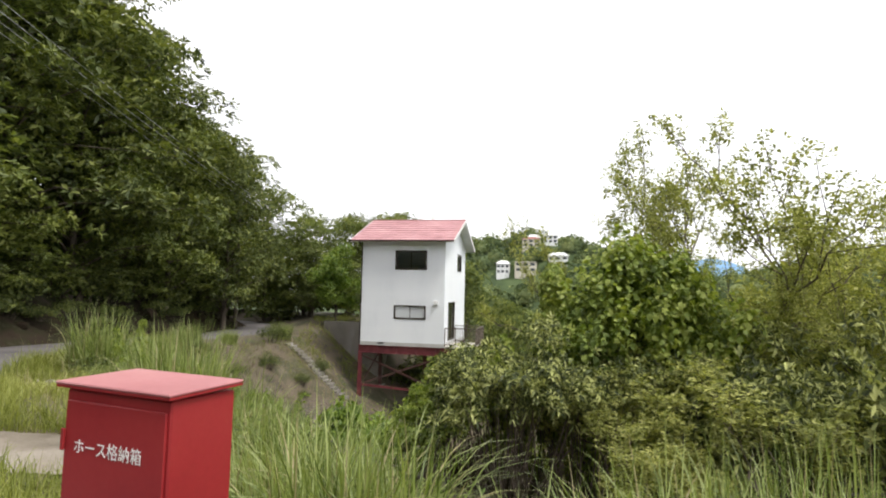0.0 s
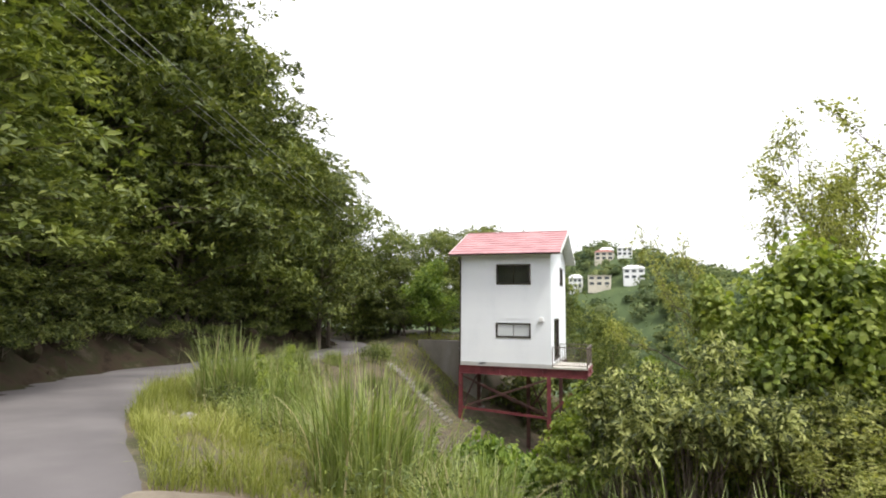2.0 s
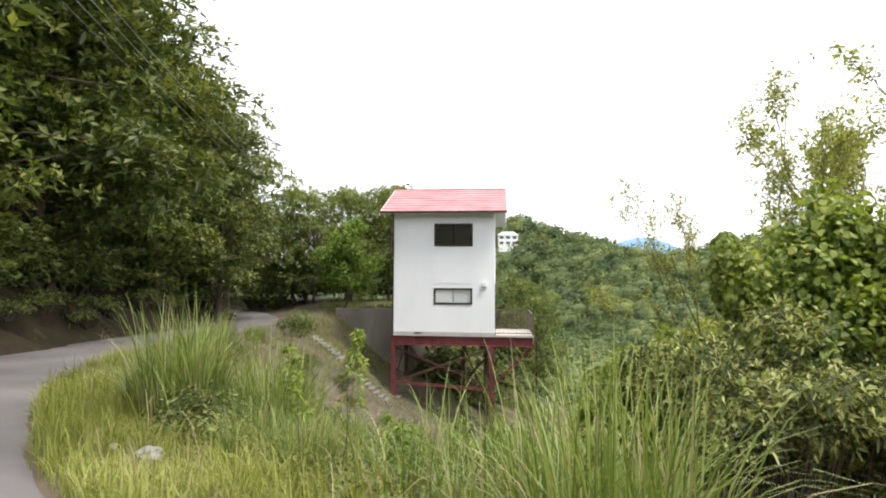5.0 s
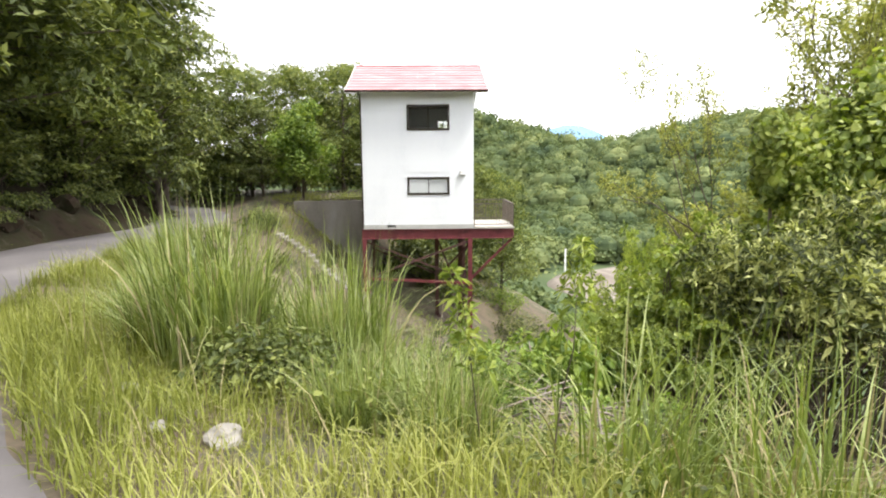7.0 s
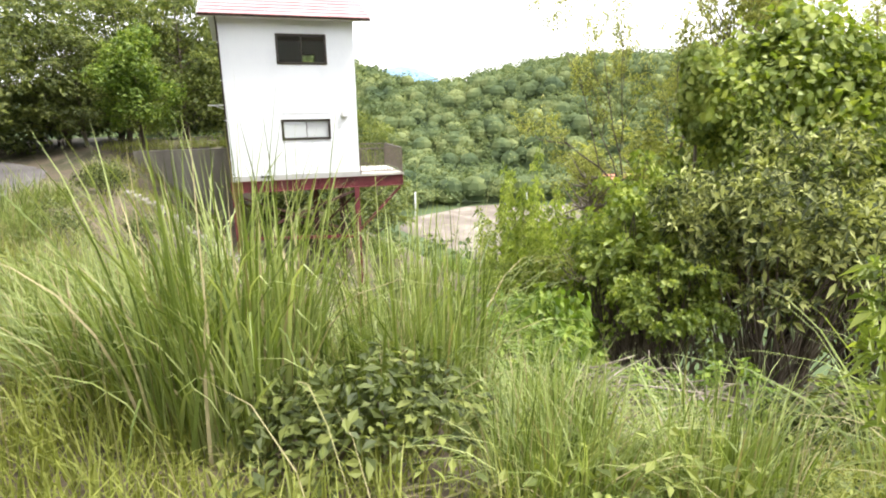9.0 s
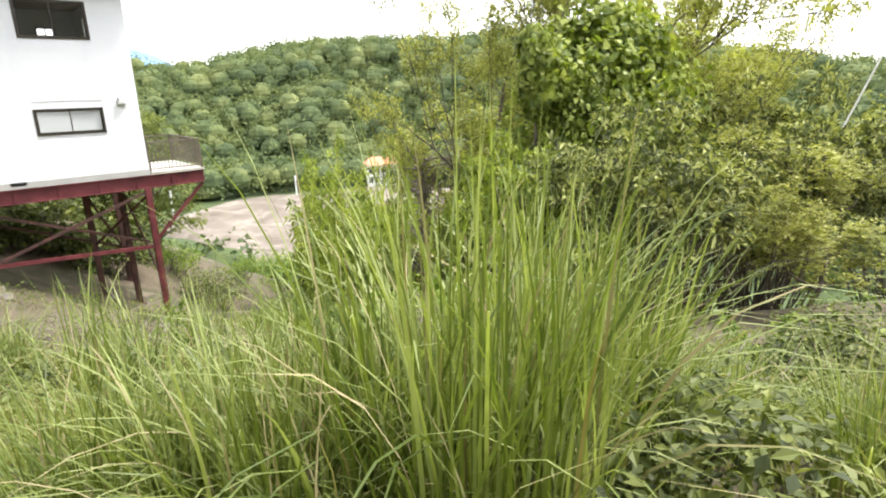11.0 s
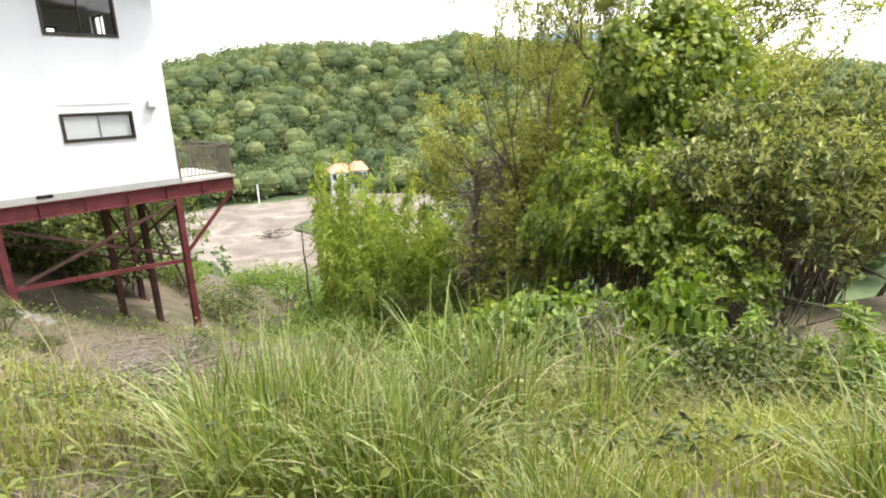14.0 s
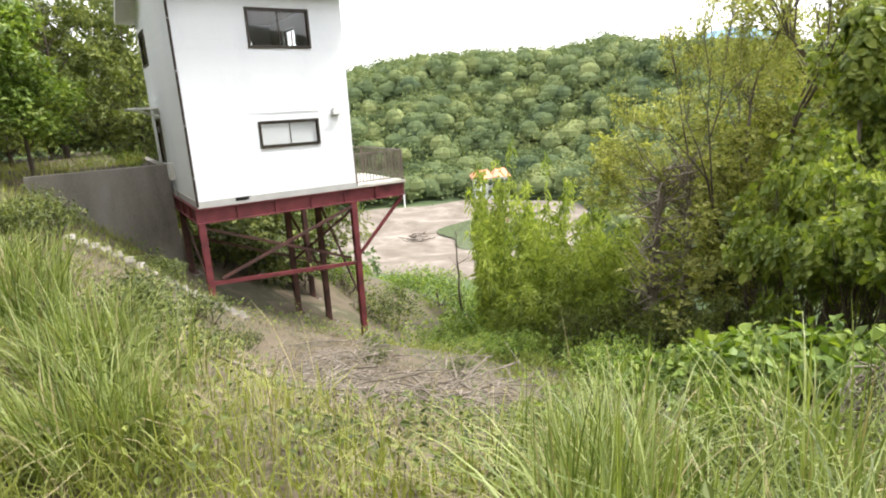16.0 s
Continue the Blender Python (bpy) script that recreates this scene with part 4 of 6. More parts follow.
def saplings(name, seed, H, w, stems, mat, label, leaf=0.16, per=60, cat="shrub", aspect=0.3, radius=0.014, low=0.22):
    """A stand of slim upright shoots, leafy from low down to their tips."""
    rng = np.random.default_rng(seed)
    t = tagged(new(name), label, cat)
    pieces, Cs, Ns = [], [], []
    for i in range(stems):
        az = i * 2.4 + rng.normal(0, 0.4)
        b = np.array([math.cos(az), math.sin(az), 0]) * w * 0.28 * math.sqrt(rng.random())
        hh = H * rng.uniform(0.55, 1.0)
        out = np.array([math.cos(az), math.sin(az), 0]) * w * rng.uniform(0.1, 0.4)
        f = np.linspace(0, 1, 7)[:, None]
        pts = b + out * f ** 1.7 + np.array([0, 0, hh]) * f - np.array([0, 0, 0.25]) * (1 - f) + rng.normal(0, 0.02 * H, (7, 3)) * f
        pieces.append(tube_arrays(pts, radius * (1 - 0.8 * f[:, 0]), 5))
        g = rng.uniform(low, 1.0, per)
        P = np.stack([np.interp(g, f[:, 0], pts[:, j]) for j in range(3)], 1)
        a2 = rng.uniform(0, 2 * math.pi, per)
        reach = w * 0.2 * (1.15 - g) * rng.uniform(0.15, 1.0, per)
        side = np.stack([np.cos(a2), np.sin(a2), 0.35 + 0 * a2], 1)
        Cs.append(P + side * reach[:, None])
        nn = side * 0.7 + np.array([0, 0, 0.6]) + rng.normal(0, 0.25, (per, 3))
        Ns.append(nn / np.linalg.norm(nn, axis=1)[:, None])
    V, F = merge(pieces)
    tagged(mesh_ob("woody_base", V, F, M["bark"], t, "", True), kind="stuff")
    V, F = sprig_arrays(rng, np.concatenate(Cs), np.concatenate(Ns), leaf, 5, aspect, 0.5)
    mesh_ob("foliage", V, F, mat, t)
    return t


def ivy_trunk(name, seed, H, z0, r, label):
    """A slim trunk with a thick sleeve of broad climbing leaves on its upper part."""
    rng = np.random.default_rng(seed)
    t = tagged(new(name), label, "tree")
    f = np.linspace(0, 1, 8)
    sp = np.stack([0.15 * np.sin(3 * f), 0.12 * np.cos(4 * f) - 0.12, f * H - 0.3], 1)
    tube("trunk", sp, 0.07 * (1 - 0.6 * f), M["bark"], t, sides=7)
    n = 1500
    z = rng.uniform(z0, H + 0.15, n)
    a = rng.uniform(0, 2 * math.pi, n)
    rr = r * (0.55 + 0.45 * np.abs(np.sin(z * 2.1 + 1.3 * np.sin(a)))) * np.minimum(1, np.minimum((z - z0) / 0.5 + 0.3, (H + 0.3 - z) / 0.4)) * rng.uniform(0.7, 1.08, n)
    C = np.stack([np.interp(z, sp[:, 2], sp[:, 0]) + rr * np.cos(a), np.interp(z, sp[:, 2], sp[:, 1]) + rr * np.sin(a), z], 1)
    N = np.stack([np.cos(a), np.sin(a), 0.5 + 0 * a], 1) + rng.normal(0, 0.3, (n, 3))
    V, F = leaf_arrays(rng, C, N / np.linalg.norm(N, axis=1)[:, None], 0.15, 0.9, 0.6, True)
    mesh_ob("crown", V, F, M["leaf_vine"], t)
    return t


def shrub(name, seed, w, h, n, leaf, mat, label, cat="shrub", aspect=0.5, stems=9, lumps=9, lump_size=0.28):
    """A dense leafy mound with stems showing beneath."""
    rng = np.random.default_rng(seed)
    t = tagged(new(name), label, cat)
    pieces, Cs, Ns = [], [], []
    cent = []
    for k in range(lumps):
        az, r = k * 2.4 + rng.normal(0, 0.4), w * 0.5 * math.sqrt((k + 0.3) / lumps)
        top = h * (1 - 0.42 * (r / (w * 0.5)) ** 2) * rng.uniform(0.72, 1.05)
        cent.append(np.array([math.cos(az) * r, math.sin(az) * r, top * (0.72 if lump_size > 0.2 else rng.uniform(0.4, 0.97))]))
    for k in range(stems):
        c = cent[k % lumps]
        a = np.array([c[0] * 0.35 + rng.normal(0, 0.08), c[1] * 0.35 + rng.normal(0, 0.08), -0.25])
        m = (a + c) / 2 + rng.normal(0, 0.12 * w / 2, 3)
        pieces.append(tube_arrays([a, m, c + rng.normal(0, 0.1, 3)], [0.028, 0.02, 0.006], 5))
    for c in cent:
        k = n // lumps
        u = rand_unit(rng, k)
        cr = max(lump_size * w, 0.2) * rng.uniform(0.7, 1.25)
        hh = max(min(c[2] * 0.62, cr * 1.6), 0.18)
        rr = rng.random(k) ** 0.28
        p = c + u * rr[:, None] * np.array([cr, cr, hh]) * (1 + 0.25 * np.sin(u[:, :1] * 6 + c[0] * 3) * np.cos(u[:, 1:2] * 5))
        Cs.append(p)
        nn = u * 0.6 + np.array([0, 0, 0.7]) + rng.normal(0, 0.4, (k, 3))
        Ns.append(nn / np.linalg.norm(nn, axis=1)[:, None])
    V, F = merge(pieces)
    tagged(mesh_ob("woody_base", V, F, M["bark"], t, "", True), kind="stuff")
    V, F = leaf_arrays(rng, np.concatenate(Cs), np.concatenate(Ns), leaf, aspect, rounded=aspect > 0.7)
    mesh_ob("foliage", V, F, mat, t)
    return t


def clump(name, seed, n, h, spread, width, mat, label, lean=0.75, dry=0.1, cat="grass clump"):
    """A clump of tall arching grass with some dry blades."""
    rng = np.random.default_rng(seed)
    t = tagged(new(name), label, cat)
    for nm, k, mt, hh in (("foliage", int(n * (1 - dry)), mat, h), ("dry_foliage", int(n * dry), M["blade_dry"], h * 0.9)):
        r = spread * np.sqrt(rng.random(k))
        a = rng.uniform(0, 2 * math.pi, k)
        P = np.stack([r * np.cos(a), r * np.sin(a), np.full(k, -0.08)], 1)
        az = a + rng.normal(0, 1.3, k)
        V, F = blade_arrays(rng, P, hh * rng.uniform(0.5, 1.06, k), width * rng.uniform(0.6, 1.3, k), np.abs(rng.normal(lean * 0.55, lean * 0.38, k)), 6, az)
        mesh_ob(nm, V, F, mt, t)
    return t


def put(ob, x, y, rz=0.0, s=1.0, dz=0.0, sz=None):
    """Sets a thing onto the ground."""
    ob.matrix_basis = Matrix.LocRotScale((x, y, float(ground_z(x, y)) + dz), Euler((0, 0, radians(rz))), (s, s, sz or s))
    return ob


def again(ob, x, y, rz=0.0, s=1.0, dz=0.0, sz=None, label=""):
    c = copy_thing(ob, pose(0, 0, 0))
    put(c, x, y, rz, s, dz, sz)
    return tagged(c, label) if label else c


# left bank: tall dark broadleaf wood
wood = [tree("broadleaf_tree", 11, 12.5, 3.9, 0.14, 38, 40, 0.30, M["leaf_dark"], "tall dark green broadleaf tree on the steep roadside bank", trunk_r=0.2, squash=0.42, aspect=0.36, sprig=5),
        tree("broadleaf_tree", 12, 10.0, 3.5, 0.08, 38, 40, 0.28, M["leaf_dark"], "dark leafy tree with drooping boughs over the lane", trunk_r=0.18, squash=0.42, aspect=0.36, sprig=5),
        tree("broadleaf_tree", 13, 9.0, 3.3, 0.06, 36, 40, 0.26, M["leaf_mid"], "mid green leafy tree at the edge of the wood", trunk_r=0.16, squash=0.42, aspect=0.36, sprig=5),
        tree("broadleaf_tree", 14, 9.0, 3.4, 0.06, 36, 40, 0.24, M["leaf_mid"], "lighter green leafy tree behind the yard", trunk_r=0.16, squash=0.5, aspect=0.4, sprig=5)]
for w in wood:
    tagged(w, group="trees on the bank")
spots = []
rng = np.random.default_rng(5)
line = []
for a, b in zip(EDGE[1:15], EDGE[2:16]):
    k = max(1, int(np.hypot(*(b - a)) / 2.7))
    line += [(a + (b - a) * (i + 0.5) / k, (b - a) / np.hypot(*(b - a))) for i in range(k)]
for p, t in line:
    if p[1] < -23 or p[1] > 27:
        continue
    nl = np.array([-t[1], t[0]])
    for row, off in enumerate((4.9, 8.2) if p[1] > -19 else (4.9,)):
        q = p + nl * (off + rng.normal(0, 0.5)) + t * rng.normal(0, 0.6)
        spots.append((q[0], q[1], row))
used = [False] * 4
tops = [top_of(w) for w in wood]


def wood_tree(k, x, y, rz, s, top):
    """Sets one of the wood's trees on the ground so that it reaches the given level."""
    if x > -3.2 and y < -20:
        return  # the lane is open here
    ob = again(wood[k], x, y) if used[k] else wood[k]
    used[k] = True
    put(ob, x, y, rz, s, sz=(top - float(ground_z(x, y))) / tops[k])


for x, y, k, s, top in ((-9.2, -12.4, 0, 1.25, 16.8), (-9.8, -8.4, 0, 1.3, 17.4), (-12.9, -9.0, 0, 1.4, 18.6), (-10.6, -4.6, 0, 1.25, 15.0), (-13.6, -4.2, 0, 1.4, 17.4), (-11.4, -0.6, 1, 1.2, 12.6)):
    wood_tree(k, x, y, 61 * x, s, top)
for i, (x, y, row) in enumerate(spots):
    k = (0, 0, 1)[rng.integers(0, 3)] if row else (1, 2, 2)[rng.integers(0, 3)]
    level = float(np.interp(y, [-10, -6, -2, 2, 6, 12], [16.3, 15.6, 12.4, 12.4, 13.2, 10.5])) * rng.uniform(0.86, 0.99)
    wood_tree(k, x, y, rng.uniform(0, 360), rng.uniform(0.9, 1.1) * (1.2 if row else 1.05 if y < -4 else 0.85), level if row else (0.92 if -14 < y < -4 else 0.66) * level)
# low boughs that hang over the cutting
for i, (p, t) in enumerate(line):
    if -22 < p[1] < 14:
        q = p + np.array([-t[1], t[0]]) * rng.uniform(4.2, 4.7) + t * rng.normal(0, 0.5)
        wood_tree(1 + i % 2, q[0], q[1], rng.uniform(0, 360), rng.uniform(0.62, 0.75), float(ground_z(q[0], q[1])) + rng.uniform(3.2, 4.6))
# undergrowth along the cutting
under = shrub("undergrowth_bush", 17, 2.6, 1.6, 800, 0.25, M["leaf_dark"], "dark shady undergrowth above the rock cutting", lumps=10)
tagged(under, group="undergrowth")
first = True
for p, t in line:
    if -22 < p[1] < 16:
        for off, sc, along in ((4.8, 1.0, -0.8), (4.8, 1.0, 0.8), (4.2, 0.75, -0.4), (4.2, 0.75, 1.2), (3.7, 0.5, -1.0), (3.7, 0.5, 0.5), (3.4, 0.36, -0.3), (3.4, 0.36, 1.1)):
            q = p + np.array([-t[1], t[0]]) * (off + rng.normal(0, 0.15)) + t * (along + rng.normal(0, 0.3))
            if first:
                put(under, q[0], q[1])
                first = False
            else:
                again(under, q[0], q[1], rng.uniform(0, 360), sc * rng.uniform(0.75, 1.2))
# trees round and behind the house
yard_tree = tree("young_tree", 21, 4.3, 1.35, 0.22, 22, 230, 0.15, M["leaf_bright"], "fresh green young tree beside the retaining wall", trunk_r=0.06, squash=0.8)
put(yard_tree, -3.5, 4.95, 0, 1.12)
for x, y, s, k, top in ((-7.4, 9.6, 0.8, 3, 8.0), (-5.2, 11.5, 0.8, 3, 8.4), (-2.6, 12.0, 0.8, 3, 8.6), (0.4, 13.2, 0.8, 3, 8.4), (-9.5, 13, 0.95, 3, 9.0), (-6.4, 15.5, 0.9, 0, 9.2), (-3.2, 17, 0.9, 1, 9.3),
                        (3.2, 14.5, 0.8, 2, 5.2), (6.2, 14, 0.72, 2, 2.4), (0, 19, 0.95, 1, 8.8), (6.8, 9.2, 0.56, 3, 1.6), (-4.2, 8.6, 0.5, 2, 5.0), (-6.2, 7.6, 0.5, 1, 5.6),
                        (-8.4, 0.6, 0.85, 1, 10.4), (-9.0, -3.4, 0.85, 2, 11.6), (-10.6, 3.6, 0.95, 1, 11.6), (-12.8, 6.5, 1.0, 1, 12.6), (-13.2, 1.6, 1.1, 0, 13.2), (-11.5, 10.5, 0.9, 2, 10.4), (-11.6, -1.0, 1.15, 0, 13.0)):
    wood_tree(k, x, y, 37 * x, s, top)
for x, y, s in ((-13.6, 14.6, 0.8), (-16.4, 16.0, 0.9), (-19.5, 17.6, 0.9), (-23.0, 19.2, 1.0), (-15.0, 18.6, 1.0)):
    wood_tree(1, x, y, 41 * x, s, 7.5)
    again(under, x + 0.8, y - 0.6, 50 * x, 1.3)
for x, y, s in ((-8.2, 10.4, 1.3), (-5.8, 12.2, 1.3), (-3.2, 12.6, 1.2), (-0.4, 13.8, 1.3), (2.4, 14.6, 1.5), (-10.5, 9.4, 1.2), (5.6, 13.2, 1.7),
                (1.2, 5.4, 0.9), (2.6, 5.8, 1.0), (3.9, 5.2, 0.9), (2.0, 7.4, 1.2), (4.4, 7.0, 1.2)):
    again(under, x, y, 50 * x, s)

# the thicket on the slope below the lane
thicket = canopy_shrub("thicket_shrub", 31, 4.2, 4.0, 23, 38, 0.2, M["leaf_olive"], "dense olive green thicket shrub with pale leaf tips over bare stems", stems=60)
tagged(thicket, group="thicket")


def by_top(ob, x, y, rz, s, top, height):
    """Sets a plant on the ground and stretches it to reach a given level."""
    put(ob, x, y, rz, s, sz=(top - float(ground_z(x, y))) / height)


by_top(thicket, 8.9, -14.2, 0, 0.86, 2.05, 4.0)
for x, y, rz, s, top in ((10.6, -12.6, 200, 0.9, 2.0), (14.4, -12.6, 20, 1.1, 2.1), (17.0, -13.6, 60, 1.2, 2.5),
                         (19.6, -13, 300, 1.2, 2.5), (18.4, -16.8, 130, 1.0, 1.6)):
    by_top(again(thicket, x, y), x, y, rz, s, top, 4.0)
creeper = canopy_shrub("creeper_thicket", 32, 3.6, 3.6, 22, 30, 0.17, M["leaf_vine"], "shrub overgrown with glossy broad-leaved creeper above dark stems", k=4, aspect=0.72, base=0.48, stems=60)
by_top(creeper, 7.5, -12.6, 80, 0.74, 1.1, 3.6)
for x, y, rz, s, top in ((8.3, -11.3, 150, 0.72, 1.3), (9.3, -10.2, 30, 0.72, 1.0), (6.9, -14.0, 270, 0.5, 0.2)):
    by_top(again(creeper, x, y), x, y, rz, s, top, 3.6)
kud = tree("vine_covered_tree", 33, 7.4, 2.2, 0.28, 34, 130, 0.17, M["leaf_vine"], "tree smothered in bright green broad-leaved vines", trunk_r=0.14, aspect=0.9, squash=0.8)
by_top(kud, 12.1, -11.0, 0, 0.95, 4.75, top_of(kud))
for x, y, rz, s, top in ((13.4, -11.3, 140, 0.85, 4.0), (10.9, -11.4, 260, 0.55, 3.0)):
    by_top(again(kud, x, y), x, y, rz, s, top, top_of(kud))
ivy = ivy_trunk("ivy_clad_trunk", 34, 7.6, 5.7, 0.42, "slim trunk wrapped in bright broad-leaved climber")
by_top(ivy, 9.95, -10.45, 0, 1.0, 3.5, 7.75)
light_tree = airy_tree("slender_tree", 35, 4.6, 0.13, M["leaf_light"], "slender open-crowned tree with thin forked limbs", leaf=0.15, tufts=19)
by_top(light_tree, 16.2, -8.6, 0, 1.1, 9.0, top_of(light_tree))
for x, y, rz, s, top in ((12.3, -7.7, 130, 0.62, 7.0), (21.0, -8.0, 220, 0.9, 7.5), (19.0, -10.4, 300, 0.7, 5.6), (14.6, -9.4, 60, 0.6, 5.2)):
    by_top(again(light_tree, x, y), x, y, rz, s, top, top_of(light_tree))
soft_tree = airy_tree("feathery_tree", 44, 2.6, 0.08, M["leaf_light"], "soft yellow-green feathery tree with thin stems", leaf=0.18, tufts=9, spread=0.62, fork=3, rise=0.2)
by_top(soft_tree, 13.4, -6.4, 0, 1.15, 2.9, top_of(soft_tree))
for x, y, rz, s, top in ((14.8, -7.0, 90, 1.0, 2.4), (16.5, -5.6, 280, 1.2, 2.0), (18.6, -6.6, 20, 1.2, 2.6), (15.0, -9.8, 110, 1.0, 2.9), (12.4, -13.6, 70, 0.8, 1.3), (11.4, -15.0, 170, 0.6, 0.4), (14.6, -15.6, 260, 0.9, 1.0), (17.6, -9.8, 210, 1.2, 3.4), (20.2, -10.4, 310, 1.2, 3.4), (22.5, -9.5, 45, 1.3, 3.8)):
    by_top(again(soft_tree, x, y), x, y, rz, s, top, top_of(soft_tree))
bamboo = saplings("leafy_saplings", 37, 4.4, 2.9, 15, M["leaf_bamboo"], "upright yellow-green leafy saplings below the house", 0.27, 50, aspect=0.26)
tagged(bamboo, group="saplings below the house")
bt = top_of(bamboo)
by_top(bamboo, 10.7, 0.2, 0, 1.0, -1.6, bt)
for x, y, rz, s, top in ((11.6, -1.2, 120, 1.0, -1.5), (13.2, -3.0, 200, 1.0, -1.6), (12.6, 2.9, 310, 1.0, -0.2), (14.6, 1.0, 20, 1.1, -1.8), (9.9, -1.7, 111, 0.9, -3.0), (14.4, 5.4, 88, 1.1, 0.6), (16.8, 3.4, 140, 1.2, -1.6),
                         (12.4, -4.6, 270, 0.9, -1.9), (11.0, -3.2, 190, 0.9, -2.6), (17.8, 6.8, 222, 1.2, -0.6), (13.2, 0.2, 180, 1.0, -2.2), (16.4, -1.0, 75, 1.2, -2.4), (19, 2, 12, 1.2, -2.0), (11.9, 1.2, 44, 1.0, -2.4), (12.4, -1.6, 144, 1.0, -2.0), (10.4, -2.4, 244, 0.9, -3.4), (14.6, -2.4, 300, 1.1, -1.8), (13.4, 4.2, 70, 0.9, -1.2)):
    by_top(again(bamboo, x, y), x, y, rz, s, top, bt)
sprout = saplings("young_sapling", 46, 1.5, 0.9, 5, M["leaf_bright"], "fresh green young sapling with feathery leaves in the verge", 0.13, 46, aspect=0.34, radius=0.009)
by_top(sprout, 3.7, -15.2, 0, 1.1, 0.15, top_of(sprout))
for x, y, rz, s, h in ((3.2, -16.5, 70, 1.0, 1.2), (3.6, -16.1, 150, 0.9, 1.0), (4.2, -14.5, 210, 0.8, 0.8), (3.9, -15.2, 20, 0.7, 0.7), (4.9, -16.4, 120, 1.0, 0.9), (5.4, -17.4, 280, 0.9, 0.9), (1.0, -13.4, 10, 0.4, 1.0), (2.9, -14.6, 190, 0.7, 0.7)):
    by_top(again(sprout, x, y), x, y, rz, s, float(ground_z(x, y)) + h, top_of(sprout))
feather = saplings("feathery_sapling", 47, 1.5, 1.0, 2, M["leaf_vine"], "slim yellow-green sapling with feathery leaves on the verge", 0.075, 46, aspect=0.3, radius=0.007, low=0.6)
by_top(feather, 3.05, -19.8, 0, 1.0, 2.05, top_of(feather))
dark_shrub = canopy_shrub("dark_slope_shrub", 45, 2.2, 2.0, 14, 30, 0.13, M["leaf_dark"], "dark green dense shrub among the saplings", base=0.2)
by_top(dark_shrub, 9.1, -4.4, 0, 0.8, -3.9, 2.0)
for x, y, rz, s, top in ((10.4, -5.4, 80, 1.0, -3.4), (12.0, -6.8, 160, 1.0, -2.8), (11.4, -8.2, 250, 1.1, -1.8), (9.2, -7.4, 30, 0.8, -2.9), (8.0, -9.4, 120, 0.7, -1.9)):
    by_top(again(dark_shrub, x, y), x, y, rz, s, top, 2.0)
scrub = shrub("scrub_bush", 36, 2.2, 1.3, 1300, 0.14, M["leaf_bright"], "low bright green scrub on the slope below the house", aspect=0.35, stems=14, lumps=9)
tagged(scrub, group="scrub below the house")
put(scrub, 8.0, 0.4)
again(scrub, 13.2, 7.4, 20, 1.3)
again(scrub, 12.4, 6.2, 120, 1.1)
for x, y, rz, s in ((8.6, 2.6, 40, 0.8), (7.4, -2.4, 130, 0.9), (8.8, -4.6, 10, 1.0), (6.6, -4.4, 200, 0.8), (10.4, 9.0, 250, 0.9), (13.4, 10.0, 290, 1.6), (7.6, -7.4, 20, 1.0), (17, 11, 60, 1.8), (9.4, -7.2, 330, 1.2), (6.4, 6.8, 12, 1.1), (22, 9, 70, 2.0), (20, 14, 170, 2.0), (14.5, 15, 210, 1.8), (5.9, -8.6, 99, 0.9), (10.2, 2.9, 15, 1.7), (12.0, 1.0, 65, 1.8), (13.8, -1.2, 115, 1.7), (12.8, 4.8, 165, 2.0), (15.6, 2.4, 215, 2.0), (10.6, -2.2, 265, 1.4), (17.6, 0.6, 5, 1.9)):
    again(scrub, x, y, rz, s)
round_bush = shrub("round_bush", 38, 2.4, 2.0, 2600, 0.11, M["leaf_dark"], "dark rounded evergreen bush on the slope under the deck", aspect=0.5)
put(round_bush, 7.0, 3.6)
broad = shrub("broad_leaved_vine", 39, 1.9, 0.95, 1100, 0.17, M["leaf_bright"], "low mound of broad bright green vine leaves over dead brush", aspect=0.9, lumps=8)
by_top(broad, 4.9, -12.1, 0, 1.0, -0.95, 0.95)
for x, y, rz, s, top in ((4.65, -14.1, 100, 0.62, -0.2), (5.5, -12.9, 200, 0.8, -0.9), (4.2, -11.2, 40, 0.7, -1.3)):
    by_top(again(broad, x, y), x, y, rz, s, top, 0.95)
low = shrub("low_bush", 40, 1.3, 0.95, 1500, 0.085, M["leaf_dark"], "low dark leafy bush among the roadside grass", aspect=0.55)
put(low, 1.3, -18.4, 0, 0.82, sz=0.66)
for x, y, rz, s in ((2.9, -15.6, 40, 0.9), (5.2, -18.2, 90, 0.9), (0.9, -11.8, 150, 0.5)):
    again(low, x, y, rz, s)

again(scrub, 2.7, -16.9, 30, 0.45)
for x, y, s in ((-1.3, -1.9, 0.7), (-1.0, -4.6, 0.6), (-3.2, -3.2, 0.9), (-2.0, -5.8, 0.7)):
    again(low, x, y, 60 * x, s)
# tall grass clumps
pampas = clump("pampas_grass_clump", 51, 600, 1.62, 0.62, 0.023, M["blade_tall"], "tall clump of arching pampas grass on the verge", 0.7)
tagged(pampas, group="pampas grass on the verge")
put(pampas, 0.72, -17.85, 0, 0.8, sz=1.22)
